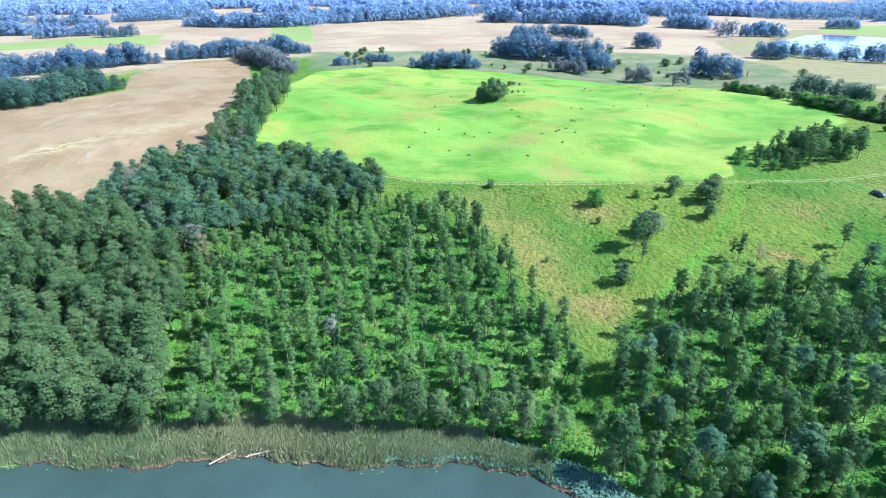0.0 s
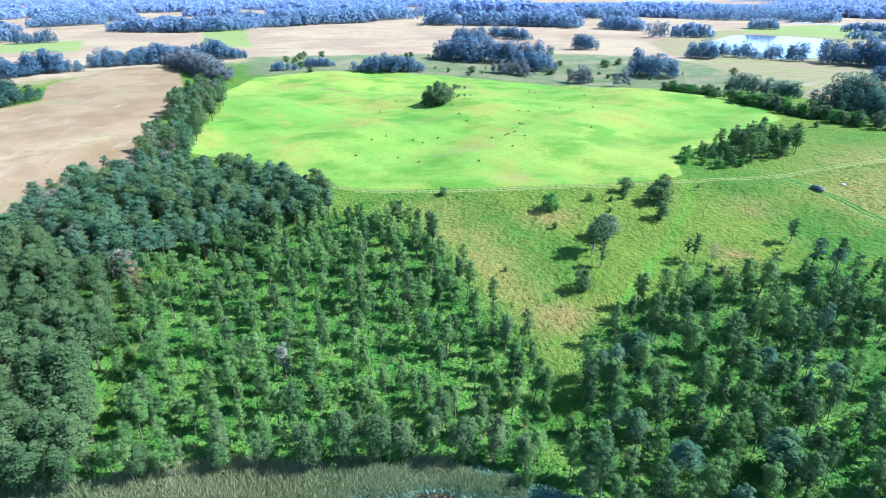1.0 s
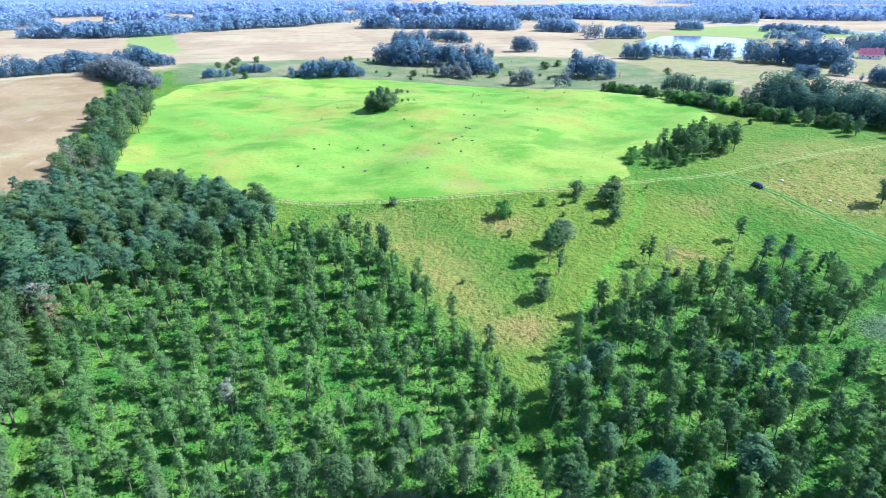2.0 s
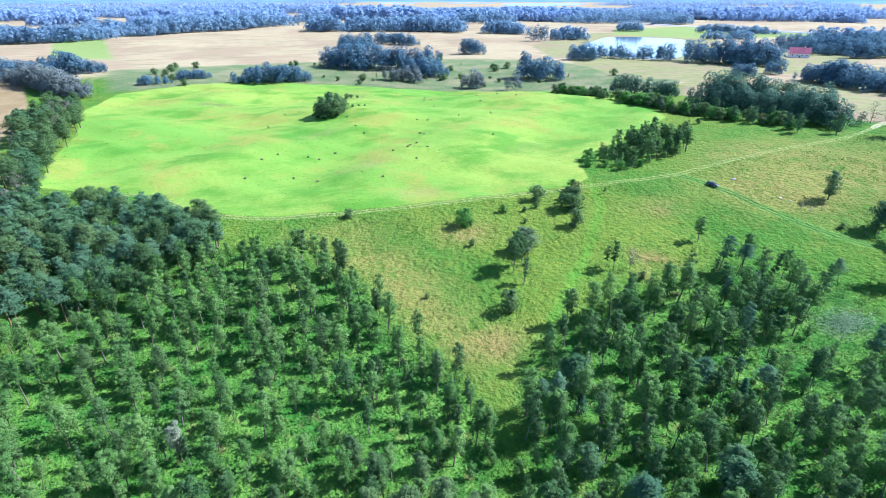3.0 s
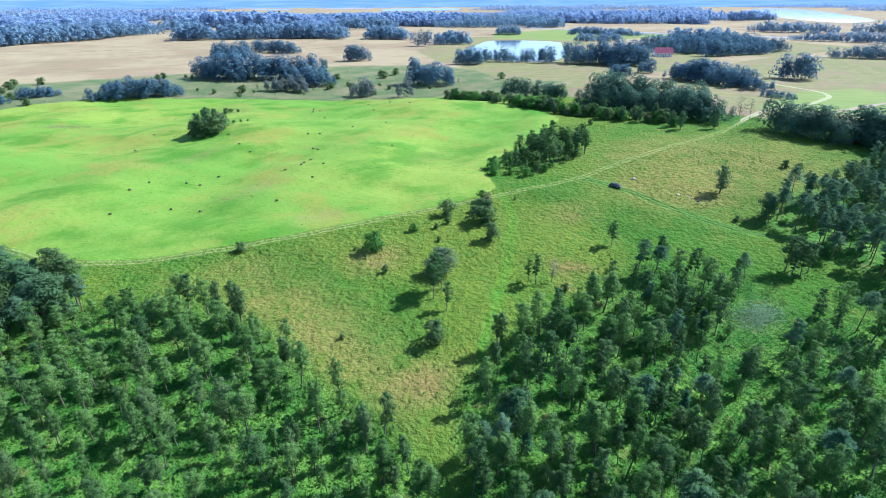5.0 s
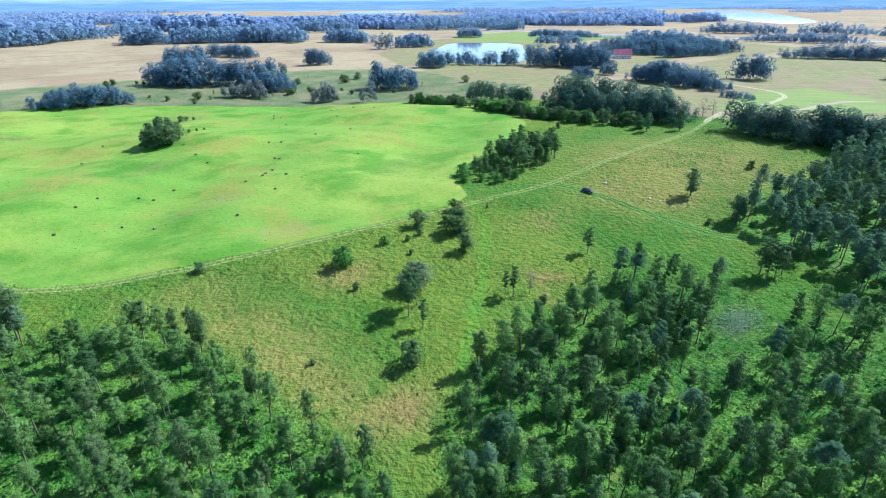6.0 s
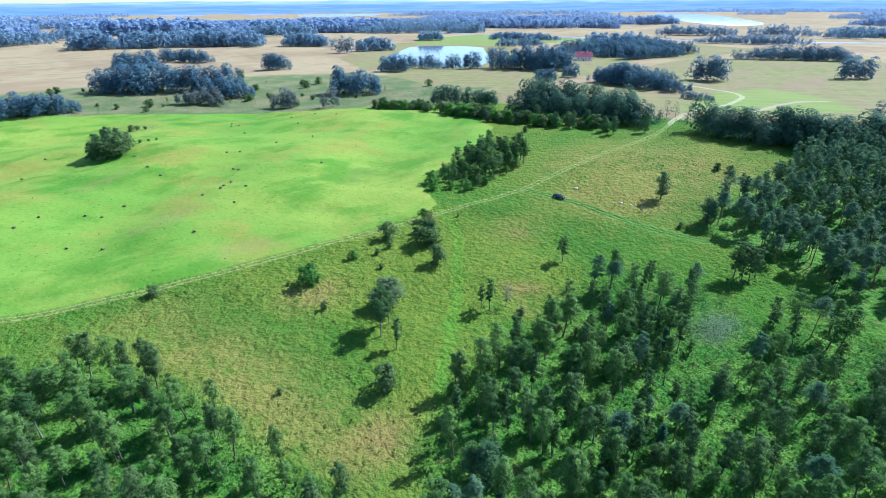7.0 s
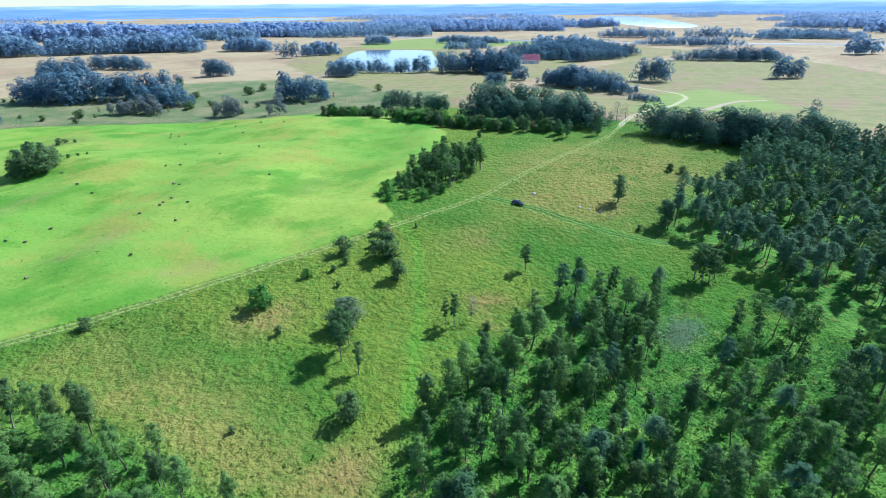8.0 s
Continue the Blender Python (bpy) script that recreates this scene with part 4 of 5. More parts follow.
def pine_wood(spots):
    """The rest of the pine wood: tiered crowns over thin stems, in one mesh."""
    r = np.random.default_rng(77)
    models = [lobed(r, 460, 0.42, 14, 12.0, 3.4 + 0.4 * k, 2.2, (0.36, 0.58), 0.6) for k in range(4)]
    pole = tube([(0, 0, -0.4), (0, 0, 6), (0, 0, 11)], (0.17, 0.13, 0.04), 3)
    spots = np.asarray(spots)
    vs, ns, fs, vt, ft, n, nt = [], [], [], [], [], 0, 0
    for (x, y), z in zip(spots, height(spots[:, 0], spots[:, 1])):
        v, f, shade = models[int(r.integers(4))]
        s, a = r.uniform(0.85, 1.2), r.uniform(0, 6.3)
        turn = np.array(((math.cos(a), -math.sin(a), 0), (math.sin(a), math.cos(a), 0), (0, 0, 1)))
        vs.append(v @ turn.T * s + (x, y, z))
        ns.append(shade @ turn.T)
        fs.append(f + n)
        n += len(v)
        vt.append(pole[0] * s + (x, y, z))
        ft.append(pole[1] + nt)
        nt += len(pole[0])
    ob = tagged(new("pine_wood", mesh_from("pine_wood", np.vstack(vs), np.vstack(fs), WOOD_PINE, normals=np.vstack(ns))), "dark pine wood beside the meadow", "wood", kind="stuff")
    tagged(new("pine_stems", mesh_from("pine_stems", np.vstack(vt), np.vstack(ft), BARK_PINE)), "thin brown stems of the pine wood", "wood", kind="stuff")


pine_wood(FAR_PINES)
# wooded distance
WATERS = [LAKE_WIDE] + FAR_LAKES
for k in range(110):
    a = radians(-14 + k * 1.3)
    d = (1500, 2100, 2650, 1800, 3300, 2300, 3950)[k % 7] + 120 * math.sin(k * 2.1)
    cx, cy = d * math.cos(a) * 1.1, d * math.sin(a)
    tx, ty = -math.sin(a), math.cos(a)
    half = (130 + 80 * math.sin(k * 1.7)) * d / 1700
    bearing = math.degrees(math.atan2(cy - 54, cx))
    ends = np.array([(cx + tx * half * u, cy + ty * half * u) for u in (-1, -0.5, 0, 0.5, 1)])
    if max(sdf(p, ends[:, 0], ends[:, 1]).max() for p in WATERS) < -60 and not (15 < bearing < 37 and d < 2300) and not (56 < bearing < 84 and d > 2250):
        far_wood(cx - tx * half, cy - ty * half, cx + tx * half, cy + ty * half, 110 + 0.04 * d, 14 if 56 < bearing < 84 else 24, gap=max(10, d / 190), label="woods tinted haze-blue far off on the plain")


# ---- undergrowth, grass and reeds ----
def strew(name, label, category, leaf, spots, low, high, size, r, upright=0.2):
    """Many small plants as one mesh: each a leaf spray set in the ground."""
    z = height(spots[:, 0], spots[:, 1])
    c = np.column_stack([spots, z + r.uniform(low, high, len(spots))])
    out = np.tile((0.0, 0.0, 1.0), (len(c), 1)) * (1 - upright)
    v, f, shade = sprays(c, out, size, r, 0.45, False, 0.3)
    return tagged(new(name, mesh_from(name, v, f, leaf, normals=shade)), label, category, kind="stuff")


def inside(r, count, polys, box, shun=()):
    x, y = r.uniform(box[0], box[2], count), r.uniform(box[1], box[3], count)
    ok = np.max([sdf(p, x, y) for p in polys], axis=0) > -2
    for p in shun:
        ok &= sdf(p, x, y) < -1
    ok &= y - shore(x) > 3
    return np.column_stack([x[ok], y[ok]])


LEAF_BUSH = foliage("bush_leaves", (0.03, 0.10, 0.022), (0.12, 0.24, 0.06), 0.35, island=True)
r = np.random.default_rng(21)
strew("undergrowth", "lush bright green undergrowth below young trees", "undergrowth", HERB, inside(r, 150000, (PLANTATION, OPEN_WOOD), (-85, 40, 170, 195)), 0.05, 0.6, 0.25, r)
spots = inside(r, 90000, (PLANTATION, OPEN_WOOD), (-85, 40, 170, 195))
bush = np.sin(spots[:, 0] / 1.7 + 2 * np.sin(spots[:, 1] / 4)) * np.sin(spots[:, 1] / 1.5 + 1.5 * np.sin(spots[:, 0] / 3)) + 0.4 * np.sin(spots[:, 0] / 9 + spots[:, 1] / 7)
spots = spots[bush > 0.45]
strew("low_bushes", "low leafy bushes and saplings among the trees", "bushes", LEAF_BUSH, spots, 0.4, 1.5, 0.3, r)
MEADOW = [(-30, 205), (18, 160), (32, 120), (60, 128), (100, 133), (124, 140), (150, 120), (165, 84), (183, 110), (190, 138), (240, 138), (292, 150), (300, 222), (240, 201), (176, 196), (110, 195), (40, 199)]
x, y = r.uniform(-30, 300, 90000), r.uniform(90, 225, 90000)
clump = np.sin(x / 3.1 + 2 * np.sin(y / 7)) * np.sin(y / 2.7 + 1.5 * np.sin(x / 5)) + 0.5 * np.sin(x / 11 - y / 9)
ok = (sdf(MEADOW, x, y) > 0) & (clump + r.normal(0, 0.4, len(x)) > 0.05) & (np.abs(along(CAR_TRACK, x, y)) > 1.6)
strew("grass", "rough meadow grass in tussocks", "grass", TUSSOCK, np.column_stack([x[ok], y[ok]]), 0.0, 0.12, 0.22, r)
lump = inside(r, 60000, (MEADOW,), (-30, 90, 300, 225))
tuft = np.sin(lump[:, 0] / 1.1 + 2.2 * np.sin(lump[:, 1] / 2.3)) * np.sin(lump[:, 1] / 0.9 + 2 * np.sin(lump[:, 0] / 3.1)) + 0.35 * np.sin(lump[:, 0] / 13 + lump[:, 1] / 8)
lump = lump[(np.abs(along(CAR_TRACK, lump[:, 0], lump[:, 1])) > 1.6) & (tuft > 0.42)]
strew("tall_grass", "taller tufts of weeds in the meadow", "grass", TUSSOCK, lump, 0.1, 0.5, 0.3, r, 0.4)


x, y = r.uniform(-110, 212, 9000), r.uniform(200, 500, 9000)
ok = sdf(FIELD, x, y) > 2
strew("field_weeds", "small dark weed tufts on the mown field", "weeds", HERB, np.column_stack([x[ok], y[ok]]), 0.02, 0.12, 0.24, r, 0.5)


def blades(name, label, leaf, x, y, tall, r, wide=0.05):
    n = len(x)
    z = np.maximum(height(x, y), -0.4)
    base = np.column_stack([x, y, z])
    a = r.uniform(0, 2 * np.pi, n)
    side = np.column_stack([np.cos(a), np.sin(a), np.zeros(n)]) * (wide * r.uniform(0.7, 1.6, n))[:, None]
    bow = np.column_stack([r.normal(0.12, 0.22, n), r.normal(0, 0.22, n), np.zeros(n)]) * tall[:, None]
    up = np.array((0, 0, 1.0)) * tall[:, None]
    v = np.stack([base - side, base + side, base + up * 0.6 + side * 1.4 + bow * 0.35, base + up * 0.6 - side * 1.4 + bow * 0.35, base + up + bow + side * 0.5, base + up + bow - side * 0.5], 1).reshape(-1, 3)
    i = np.arange(n)[:, None] * 6
    f = np.concatenate([i + np.array((0, 1, 2, 3)), i + np.array((3, 2, 4, 5))])
    return tagged(new(name, mesh_from(name, v, f, leaf)), label, "reeds", kind="stuff")


x = r.uniform(-135, 22, 60000)
d = r.uniform(-1.2, 9.5, len(x)) ** 1.0
ok = d < 9.0 - np.clip((x + 25) / 45, 0, 1) * 4.5 + 0.8 * np.sin(x / 3.0)
x, d = x[ok], d[ok]
blades("reed_bed", "dense grey-green and straw reeds along the water", REED, x, shore(x) + d, 2.2 * r.uniform(0.65, 1.15, len(x)) * np.clip((d + 2.2) / 2.5, 0.35, 1), r, 0.042)
x = np.concatenate([r.uniform(-12, 62, 16000)])
d = r.uniform(-0.8, 6.5, len(x))
spots = np.column_stack([x, shore(x) + d])
strew("sedge_bed", "low blue-green waterside plants along the bank", "water plants", SEDGE, spots[d < 6 + np.sin(x)], 0.4, 1.3, 0.28, r)
x = np.concatenate([r.normal(-91, 1.5, 260), r.uniform(-100, 30, 90)])
y = np.concatenate([r.normal(82.0, 0.45, 260), np.zeros(90)])
y[260:] = shore(x[260:]) - np.abs(r.normal(0.8, 0.9, 90))
c = np.column_stack([x, y, np.full(len(x), 0.05)])
v, f, shade = sprays(c, np.tile((0.0, 0.0, 5.0), (len(c), 1)), 0.2, r, 0.15, False)
tagged(new("lily_pads", mesh_from("lily_pads", v, f, LILY)), "small yellow-green floating leaves by the reeds", "water plants", kind="stuff")

# ---- pale weeds in the glade ----
PALE_WEED = foliage("pale_weeds", (0.16, 0.26, 0.13), (0.36, 0.44, 0.30), 0.3, island=True)
x, y = r.normal(136, 4.2, 2600), r.normal(108, 2.6, 2600)
strew("pale_weeds", "pale flowering weeds in the glade", "weeds", PALE_WEED, np.column_stack([x, y]), 0.2, 0.7, 0.2, r)

# ---- broken brown reeds washed up at the edge ----
DEAD = foliage("dead_reeds", (0.16, 0.08, 0.05), (0.34, 0.22, 0.14), 0.1, island=True)
x = np.concatenate([r.normal(-62, 5, 1500), r.normal(-84, 3, 500), r.normal(-45, 5, 900), r.uniform(-30, 36, 2600)])
c = np.column_stack([x, shore(x) - 0.5 + r.normal(0, 0.35, len(x)), r.uniform(0.05, 0.4, len(x))])
v, f, shade = sprays(c, np.tile((0.0, 0.0, 2.0), (len(c), 1)), 0.3, r, 0.5)
tagged(new("dead_reeds", mesh_from("dead_reeds", v, f, DEAD)), "broken reddish-brown reeds along the waterline", "reeds", kind="stuff")

# ---- fallen branches in the reeds ----
PALE_WOOD = plain("bleached_wood", (0.50, 0.40, 0.28), 0.85, vary=0.25, scale=2)


def fallen_branch(x, y, turn, length):
    ob = tagged(new("fallen_branch"), "bleached fallen branch lying at the reeds' edge", "branch", "fallen branches at the shore")
    r = np.random.default_rng(int(abs(x) * 10))
    path = np.column_stack([np.linspace(0, length, 6), np.cumsum(r.normal(0, 0.15, 6)), 0.5 + np.linspace(0.1, 0.9, 6)])
    part("stem", mesh_from("stem", *tube(path, np.linspace(0.17, 0.05, 6), 6), PALE_WOOD, True), ob)
    for k in (2, 3, 4):
        tip = path[k] + np.array((0.5, (-1) ** k * 0.9, 0.25)) * length * 0.25
        part("twig", mesh_from("twig", *tube([path[k], (path[k] + tip) / 2 + np.array((0, 0, 0.08)), tip], (0.07, 0.05, 0.02), 4), PALE_WOOD, True), ob)
    ob.matrix_basis = pose(x, y, float(max(height(x, y), 0)), 0, 0, turn)


fallen_branch(-48.5, 81.3, 32, 6.5)
fallen_branch(-41.5, 83.2, 14, 6.5)
fallen_branch(-70, 83.0, 20, 3.0)
fallen_branch(-31, 83.6, 8, 2.6)
fallen_branch(-84, 84.0, 5, 3.0)

# ---- scattered scrub in the valley behind the field ----
for k in range(70):
    x, y = rng.uniform(-100, 300), rng.uniform(430, 600)
    if sdf(VALLEY, np.array([x]), np.array([y]))[0] > 3:
        plant("dark_shrub" if k % 3 else "turning_tree", x, y, rng.uniform(2, 6), 1.3)

# ---- hay bales ----
HAY = plain("hay", (0.18, 0.155, 0.085), 0.95, vary=0.3, scale=6)
HAY_END = plain("hay_end", (0.10, 0.085, 0.05), 0.95, vary=0.35, scale=9)


def bale_meshes():
    bm = bmesh.new()
    bmesh.ops.create_cone(bm, cap_ends=True, segments=20, radius1=0.54, radius2=0.54, depth=1.1)
    bmesh.ops.bevel(bm, geom=[e for e in bm.edges if abs(e.verts[0].co.z - e.verts[1].co.z) < 0.01], offset=0.09, segments=2, affect="EDGES")
    bmesh.ops.transform(bm, matrix=pose(0, 0, 0.51, 0, 90, 0), verts=bm.verts[:])
    for v in bm.verts:
        v.co.z = max(v.co.z, 0.02) + 0.02 * math.sin(v.co.x * 9)
    body = bpy.data.meshes.new("body")
    bm.to_mesh(body)
    bm.free()
    body.materials.append(HAY)
    bm = bmesh.new()
    bmesh.ops.create_cone(bm, cap_ends=True, segments=18, radius1=0.45, radius2=0.4, depth=0.06)
    bmesh.ops.transform(bm, matrix=pose(0.56, 0, 0.52, 0, 90, 0), verts=bm.verts[:])
    end = bpy.data.meshes.new("end_face")
    bm.to_mesh(end)
    bm.free()
    end.materials.append(HAY_END)
    return body, end


hay_bale = tagged(new("hay_bale"), "round weathered hay bale lying on the mown field", "hay bale", "hay bales on the green field")
bale_body, bale_end = bale_meshes()
part("body", bale_body, hay_bale)
part("end_face", bale_end, hay_bale)
part("end_face", bale_end, hay_bale).matrix_basis = pose(0, 0, 0, 0, 0, 180)
BALES_NEAR = [(68, 280), (61, 267), (57, 264), (55, 261), (63, 256), (55, 245), (48, 260), (37, 230), (98.5, 265), (97, 312), (12, 239.5), (23.5, 272.5), (15.5, 267.5), (11, 270.5), (-16, 250), (-9, 268), (-2, 275), (3, 247)]
BALES_FAR = [(125, 351), (117, 314), (77, 305), (72, 308), (96, 380), (100, 378), (96, 356), (99, 388), (41, 295), (38.5, 306), (162, 367), (37, 326), (-5, 332), (5, 358), (130, 372), (142, 365), (150, 352)]
hay_bale.matrix_basis = pose(67, 283, float(height(67, 283)), 0, 0, 20) @ Matrix.Diagonal((0.9, 0.85, 0.78, 1))
for x, y in BALES_NEAR + BALES_FAR:
    copy_thing(hay_bale, pose(x, y, float(height(x, y)), 0, 0, rng.uniform(0, 180)) @ Matrix.Diagonal((0.9, 0.85, 0.78, 1)))

# ---- boulders ----
STONE = plain("pale_boulder", (0.50, 0.47, 0.42), 0.9, vary=0.3, scale=2)


def boulder(x, y, size):
    bm = bmesh.new()
    bmesh.ops.create_icosphere(bm, subdivisions=3, radius=size)
    for v in bm.verts:
        k = 1 + 0.28 * noise.noise(v.co * (1.6 / size) + Vector((x, y, 0))) + 0.1 * noise.noise(v.co * (4 / size))
        v.co = Vector((v.co.x * 1.25 * k, v.co.y * k, max(v.co.z * 0.75 * k, -size * 0.3)))
    me = bpy.data.meshes.new("boulder")
    bm.to_mesh(me)
    bm.free()
    me.materials.append(STONE)
    ob = tagged(new("boulder", me), "pale weathered field boulder in the grass", "boulder", "boulders in the meadow")
    ob.matrix_basis = pose(x, y, float(height(x, y)) + size * 0.2, 0, 0, x * 17)


boulder(166, 183, 0.6)
boulder(172, 166, 0.5)
boulder(174, 163, 0.35)

# ---- the parked car ----
PAINT = plain("dark_car_paint", (0.035, 0.04, 0.055), 0.25, vary=0.1, spec=0.5, coat=1.0)
GLASS = plain("car_glass", (0.05, 0.06, 0.075), 0.05, vary=0.05, spec=0.8)
TYRE = plain("tyre_rubber", (0.02, 0.02, 0.02), 0.9)
RIM = plain("alloy_rim", (0.55, 0.56, 0.58), 0.3, metal=1.0)
LAMP = plain("headlamp_glass", (0.75, 0.77, 0.8), 0.1, spec=0.8)
TAIL = plain("tail_lamp_glass", (0.35, 0.02, 0.02), 0.15, spec=0.6)
TRIM = plain("black_trim", (0.03, 0.03, 0.03), 0.6)


def mesh_of(name, bm, material, smooth=True):
    me = bpy.data.meshes.new(name)
    bm.normal_update()
    bm.to_mesh(me)
    bm.free()
    me.polygons.foreach_set("use_smooth", [smooth] * len(me.polygons))
    me.materials.append(material)
    return me


def loft(profile, half, taper=1.0, bevel=0.05, segments=2):
    """A body from a side outline (x, z), drawn across its width and rounded."""
    bm = bmesh.new()
    left = [bm.verts.new((x, half * (1 - (1 - taper) * u), z)) for x, z, u in profile]
    right = [bm.verts.new((x, -half * (1 - (1 - taper) * u), z)) for x, z, u in profile]
    n = len(profile)
    bm.faces.new(left)
    bm.faces.new(right[::-1])
    for i in range(n):
        bm.faces.new((left[i], right[i], right[(i + 1) % n], left[(i + 1) % n]))
    bmesh.ops.recalc_face_normals(bm, faces=bm.faces[:])
    bmesh.ops.bevel(bm, geom=bm.edges[:], offset=bevel, segments=segments, affect="EDGES")
    return bm


def block(sx, sy, sz, m, bevel=0.02):
    bm = bmesh.new()
    bmesh.ops.create_cube(bm, size=1, matrix=m @ Matrix.Diagonal((sx, sy, sz, 1)))
    if bevel:
        bmesh.ops.bevel(bm, geom=bm.edges[:], offset=bevel, segments=2, affect="EDGES")
    return bm


def parked_car(x, y, turn):
    car = tagged(new("car"), "dark blue estate car parked on the grass beside the track", "car")
    hull = loft([(2.2, 0.35, 0), (2.25, 0.55, 0), (2.15, 0.78, 0), (1.05, 0.98, 0.1), (-2.05, 1.02, 0.1), (-2.2, 0.8, 0), (-2.22, 0.4, 0), (-2.1, 0.25, 0), (2.0, 0.25, 0)], 0.9, 0.9, 0.07, 3)
    part("body", mesh_of("body", hull, PAINT), car)
    cabin = loft([(1.05, 0.95, 0), (0.25, 1.46, 1), (-1.55, 1.5, 1), (-2.1, 0.98, 0)], 0.84, 0.78, 0.06, 3)
    part("cabin", mesh_of("cabin", cabin, PAINT), car)
    screen = block(0.92, 1.22, 0.02, pose(0.68, 0, 1.225, 0, 32.5, 0), 0.008)
    part("windscreen", mesh_of("windscreen", screen, GLASS), car, "dark tinted windscreen")
    rear = block(0.66, 1.2, 0.02, pose(-1.86, 0, 1.27, 0, -43.5, 0), 0.008)
    part("rear_window", mesh_of("rear_window", rear, GLASS), car)
    for sy in (-1, 1):
        for cx, w in ((0.1, 0.75), (-0.75, 0.8), (-1.45, 0.5)):
            win = block(w, 0.02, 0.33, pose(cx - 0.05, sy * 0.765, 1.2, sy * 20, 0, 0), 0.008)
            part("side_window", mesh_of("side_window", win, GLASS), car)
        mirror = block(0.12, 0.2, 0.14, pose(0.75, sy * 0.98, 1.02), 0.03)
        part("wing_mirror", mesh_of("wing_mirror", mirror, PAINT), car)
        part("headlight", mesh_of("headlight", block(0.12, 0.4, 0.16, pose(2.14, sy * 0.62, 0.68), 0.03), LAMP), car, "clear glass headlight")
        part("tail_light", mesh_of("tail_light", block(0.1, 0.2, 0.3, pose(-2.16, sy * 0.72, 0.82), 0.03), TAIL), car, "red tail light")
        part("roof_rail", mesh_of("roof_rail", block(1.5, 0.04, 0.05, pose(-0.65, sy * 0.56, 1.54), 0.01), RIM), car)
        for cx in (1.38, -1.35):
            bm = bmesh.new()
            bmesh.ops.create_cone(bm, cap_ends=True, segments=24, radius1=0.33, radius2=0.33, depth=0.22, matrix=pose(cx, sy * 0.82, 0.33, 90, 0, 0))
            bmesh.ops.bevel(bm, geom=[e for e in bm.edges if abs(e.verts[0].co.y - e.verts[1].co.y) < 0.01], offset=0.04, segments=2, affect="EDGES")
            wheel = part("wheel", mesh_of("wheel", bm, TYRE), car, "black rubber tyre")
            bm = bmesh.new()
            bmesh.ops.create_cone(bm, cap_ends=True, segments=16, radius1=0.21, radius2=0.19, depth=0.05, matrix=pose(cx, sy * 0.935, 0.33, sy * -90, 0, 0))
            part("rim", mesh_of("rim", bm, RIM, False), wheel, "silver alloy rim")
    part("bumper", mesh_of("bumper", block(0.12, 1.6, 0.18, pose(2.2, 0, 0.42), 0.04), TRIM), car)
    part("bumper", mesh_of("bumper", block(0.12, 1.6, 0.18, pose(-2.2, 0, 0.42), 0.04), TRIM), car)
    part("grille", mesh_of("grille", block(0.06, 0.7, 0.16, pose(2.2, 0, 0.66), 0.02), TRIM), car)
    car.matrix_basis = pose(x, y, float(height(x, y)) + 0.05, 0, 0, turn)


parked_car(154.6, 181.3, -72)

# ---- the farmhouse by the pond ----
WALL = plain("pale_plaster", (0.75, 0.70, 0.68), 0.9)
ROOF = plain("red_roof_tiles", (0.60, 0.23, 0.31), 0.8, vary=0.25, scale=0.8)
PANE = plain("window_glass", (0.06, 0.07, 0.09), 0.08, spec=0.6)
WHITE = plain("white_paint", (0.78, 0.78, 0.76), 0.6)


def gable_roof(long, wide, rise, z, over=0.5):
    bm = bmesh.new()
    half, w = long / 2 + over, wide / 2 + over
    for y0, s in ((0, 1), (0, -1)):
        top = [bm.verts.new((sx * half, 0, z + rise)) for sx in (-1, 1)]
        low = [bm.verts.new((sx * half, s * w, z - over * rise / (wide / 2))) for sx in (-1, 1)]
        bm.faces.new((top[0], top[1], low[1], low[0]))
    bmesh.ops.solidify(bm, geom=bm.faces[:], thickness=0.25)
    return bm


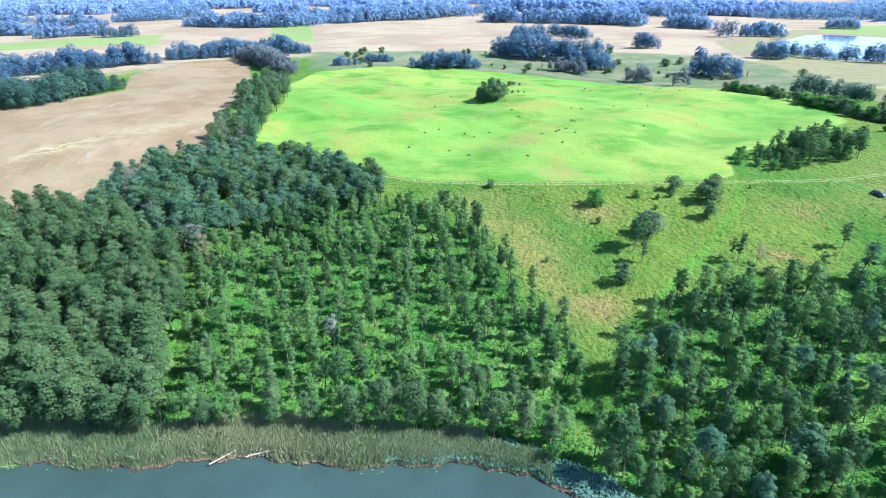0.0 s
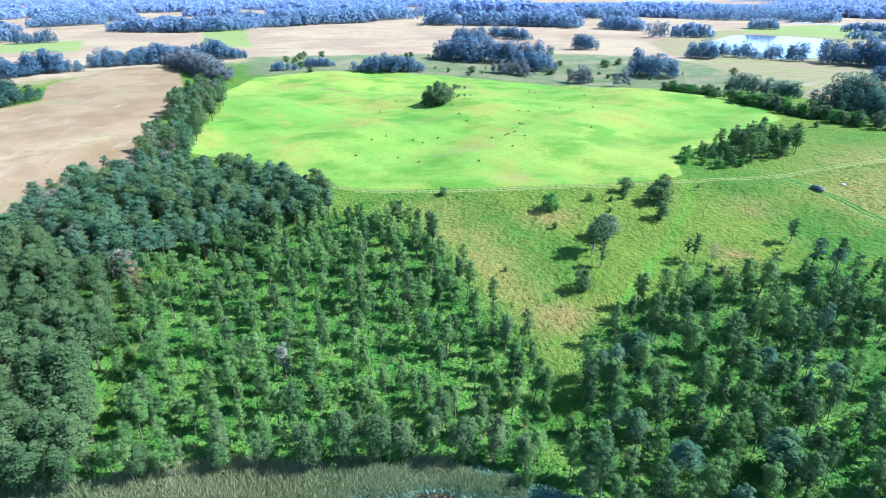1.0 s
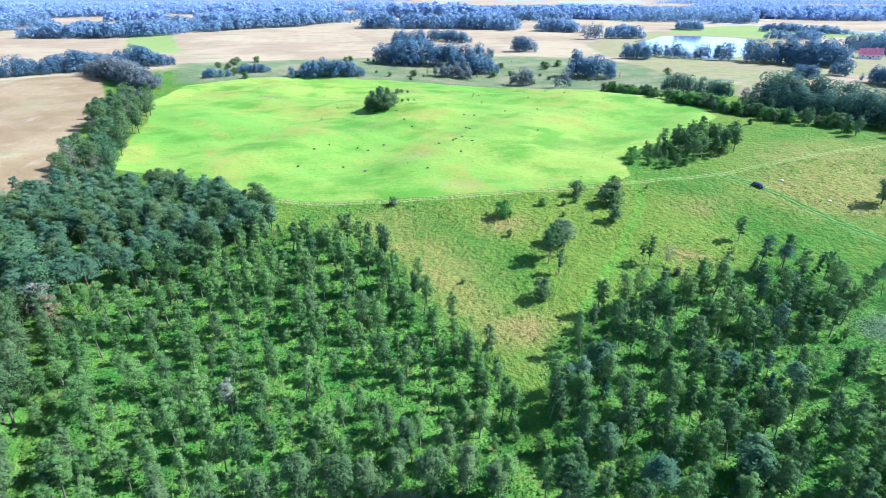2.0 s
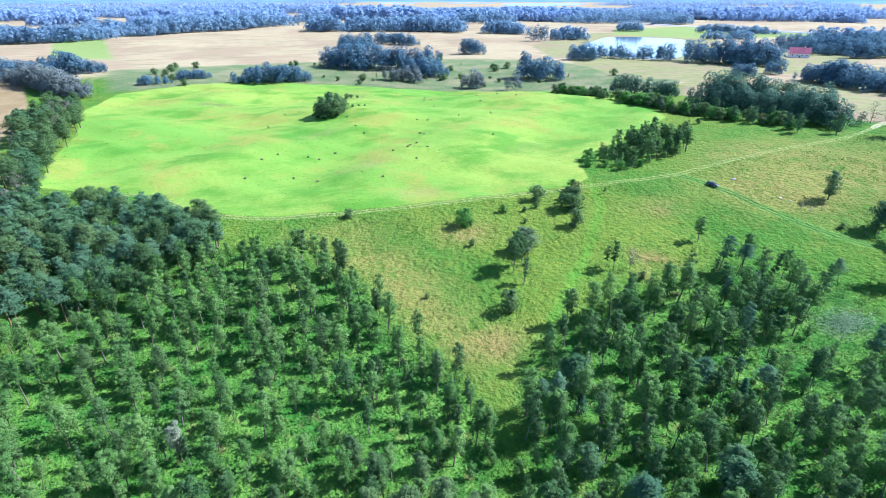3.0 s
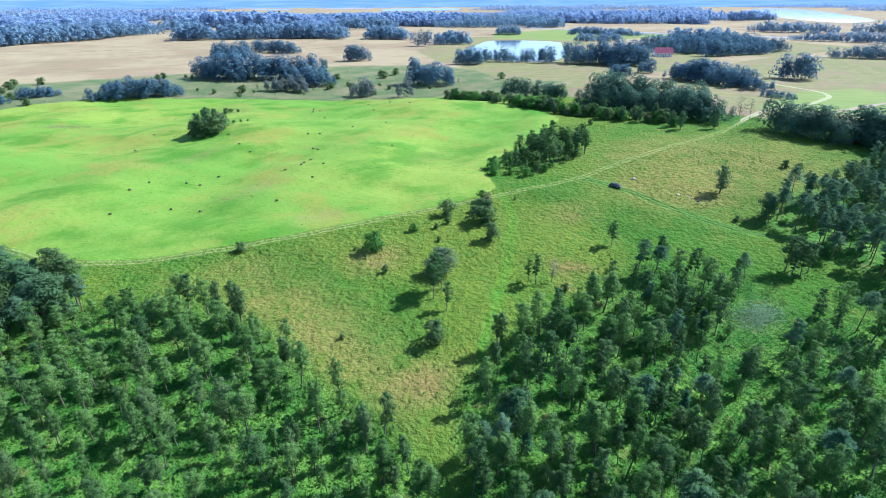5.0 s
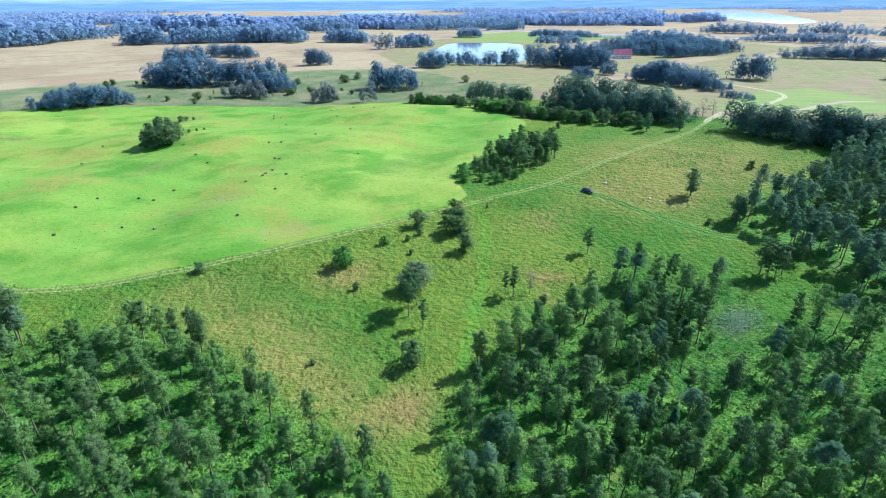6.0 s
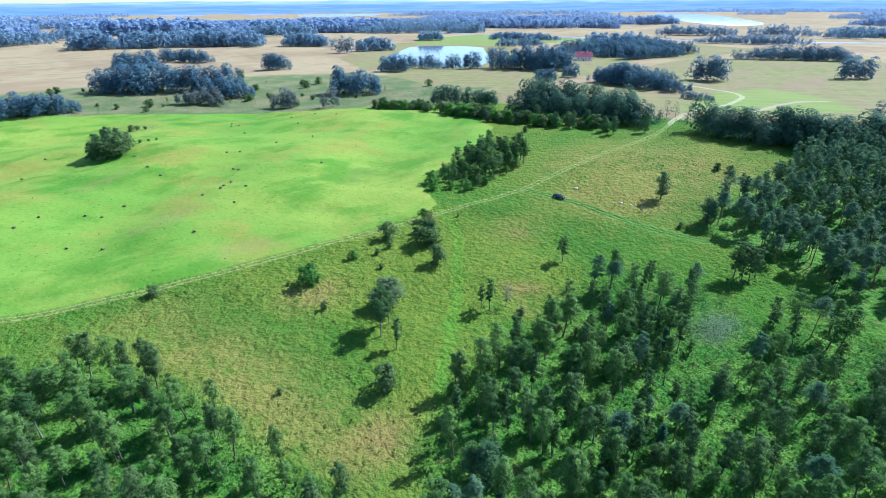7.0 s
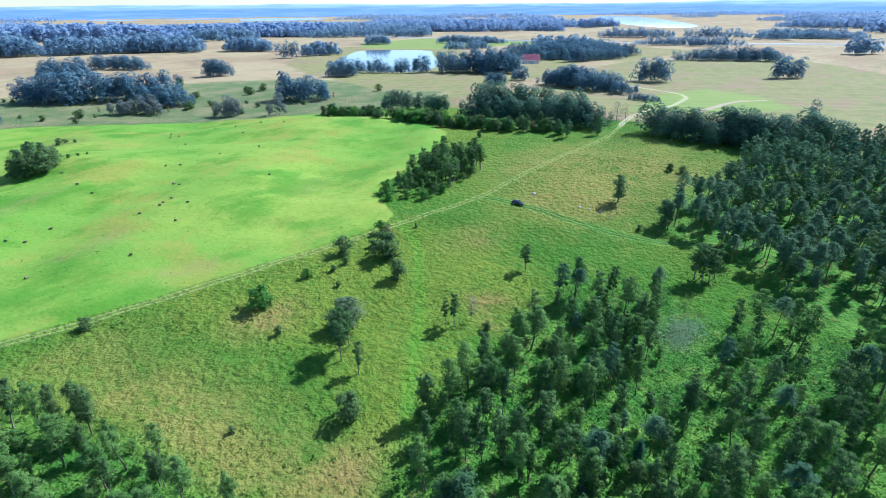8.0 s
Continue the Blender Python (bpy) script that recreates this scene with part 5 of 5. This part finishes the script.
def farmhouse(name, x, y, turn, long, wide, tall, rise, wall, roof, label):
    house = tagged(new(name), label, "house")
    bm = block(long, wide, tall + 0.6, pose(0, 0, tall / 2 - 0.3), 0.05)
    part("wall", mesh_of("wall", bm, wall, False), house)
    for sx in (-1, 1):
        bm = bmesh.new()
        tri = [bm.verts.new((sx * (long / 2 - 0.05), yy, zz)) for yy, zz in ((-wide / 2, tall), (wide / 2, tall), (0, tall + rise - 0.1))]
        tri2 = [bm.verts.new((v.co.x - sx * 0.3, v.co.y, v.co.z)) for v in tri]
        bm.faces.new(tri), bm.faces.new(tri2[::-1])
        for i in range(3):
            bm.faces.new((tri[i], tri[(i + 1) % 3], tri2[(i + 1) % 3], tri2[i]))
        bmesh.ops.recalc_face_normals(bm, faces=bm.faces[:])
        part("gable", mesh_of("gable", bm, wall, False), house)
    top = part("roof", mesh_of("roof", gable_roof(long, wide, rise, tall), roof, False), house, "steep red roof" if roof == ROOF else "")
    part("chimney", mesh_of("chimney", block(0.9, 0.9, 2.2, pose(long * 0.2, 0, tall + rise), 0.03), wall, False), top)
    for sy in (-1, 1):
        for k in range(4):
            cx = (k - 1.5) * long / 4.4
            win = part("window", mesh_of("window", block(1.5, 0.12, 1.6, pose(cx, sy * (wide / 2 + 0.03), tall * 0.55), 0.02), WHITE, False), house)
            part("pane", mesh_of("pane", block(1.2, 0.1, 1.3, pose(cx, sy * (wide / 2 + 0.06), tall * 0.55), 0), PANE, False), win)
    part("door", mesh_of("door", block(1.1, 0.14, 2.1, pose(0, -wide / 2 - 0.03, 1.05), 0.02), TRIM, False), house)
    house.matrix_basis = pose(x, y, float(height(x, y)), 0, 0, turn)


farmhouse("farmhouse", 543, 493, -42, 19, 10, 4.5, 5.5, WALL, ROOF, "white farmhouse with a steep pinkish-red roof among trees")
farmhouse("barn", 530, 508, 48, 10, 7, 3.2, 3.5, WHITE, ROOF, "white outbuilding with a red roof among trees")

# ---- the underpass of the far road ----
CONCRETE = plain("pale_concrete", (0.66, 0.65, 0.62), 0.85, vary=0.12, scale=0.5)


def road_bridge(x, y, turn):
    ob = tagged(new("road_bridge"), "pale concrete road bridge over a lane", "bridge")
    part("deck", mesh_of("deck", block(34, 11, 1.4, pose(0, 0, 6.2), 0.1), CONCRETE, False), ob)
    for s in (-1, 1):
        part("abutment", mesh_of("abutment", block(1.6, 11, 8, pose(s * 8, 0, 2.4, 0, s * 18, 0), 0.1), CONCRETE, False), ob)
        part("parapet", mesh_of("parapet", block(34, 0.4, 1.1, pose(0, s * 5.3, 7.4), 0.05), CONCRETE, False), ob)
    ob.matrix_basis = pose(x, y, float(height(x, y)), 0, 0, turn)


road_bridge(842, 850, 118)
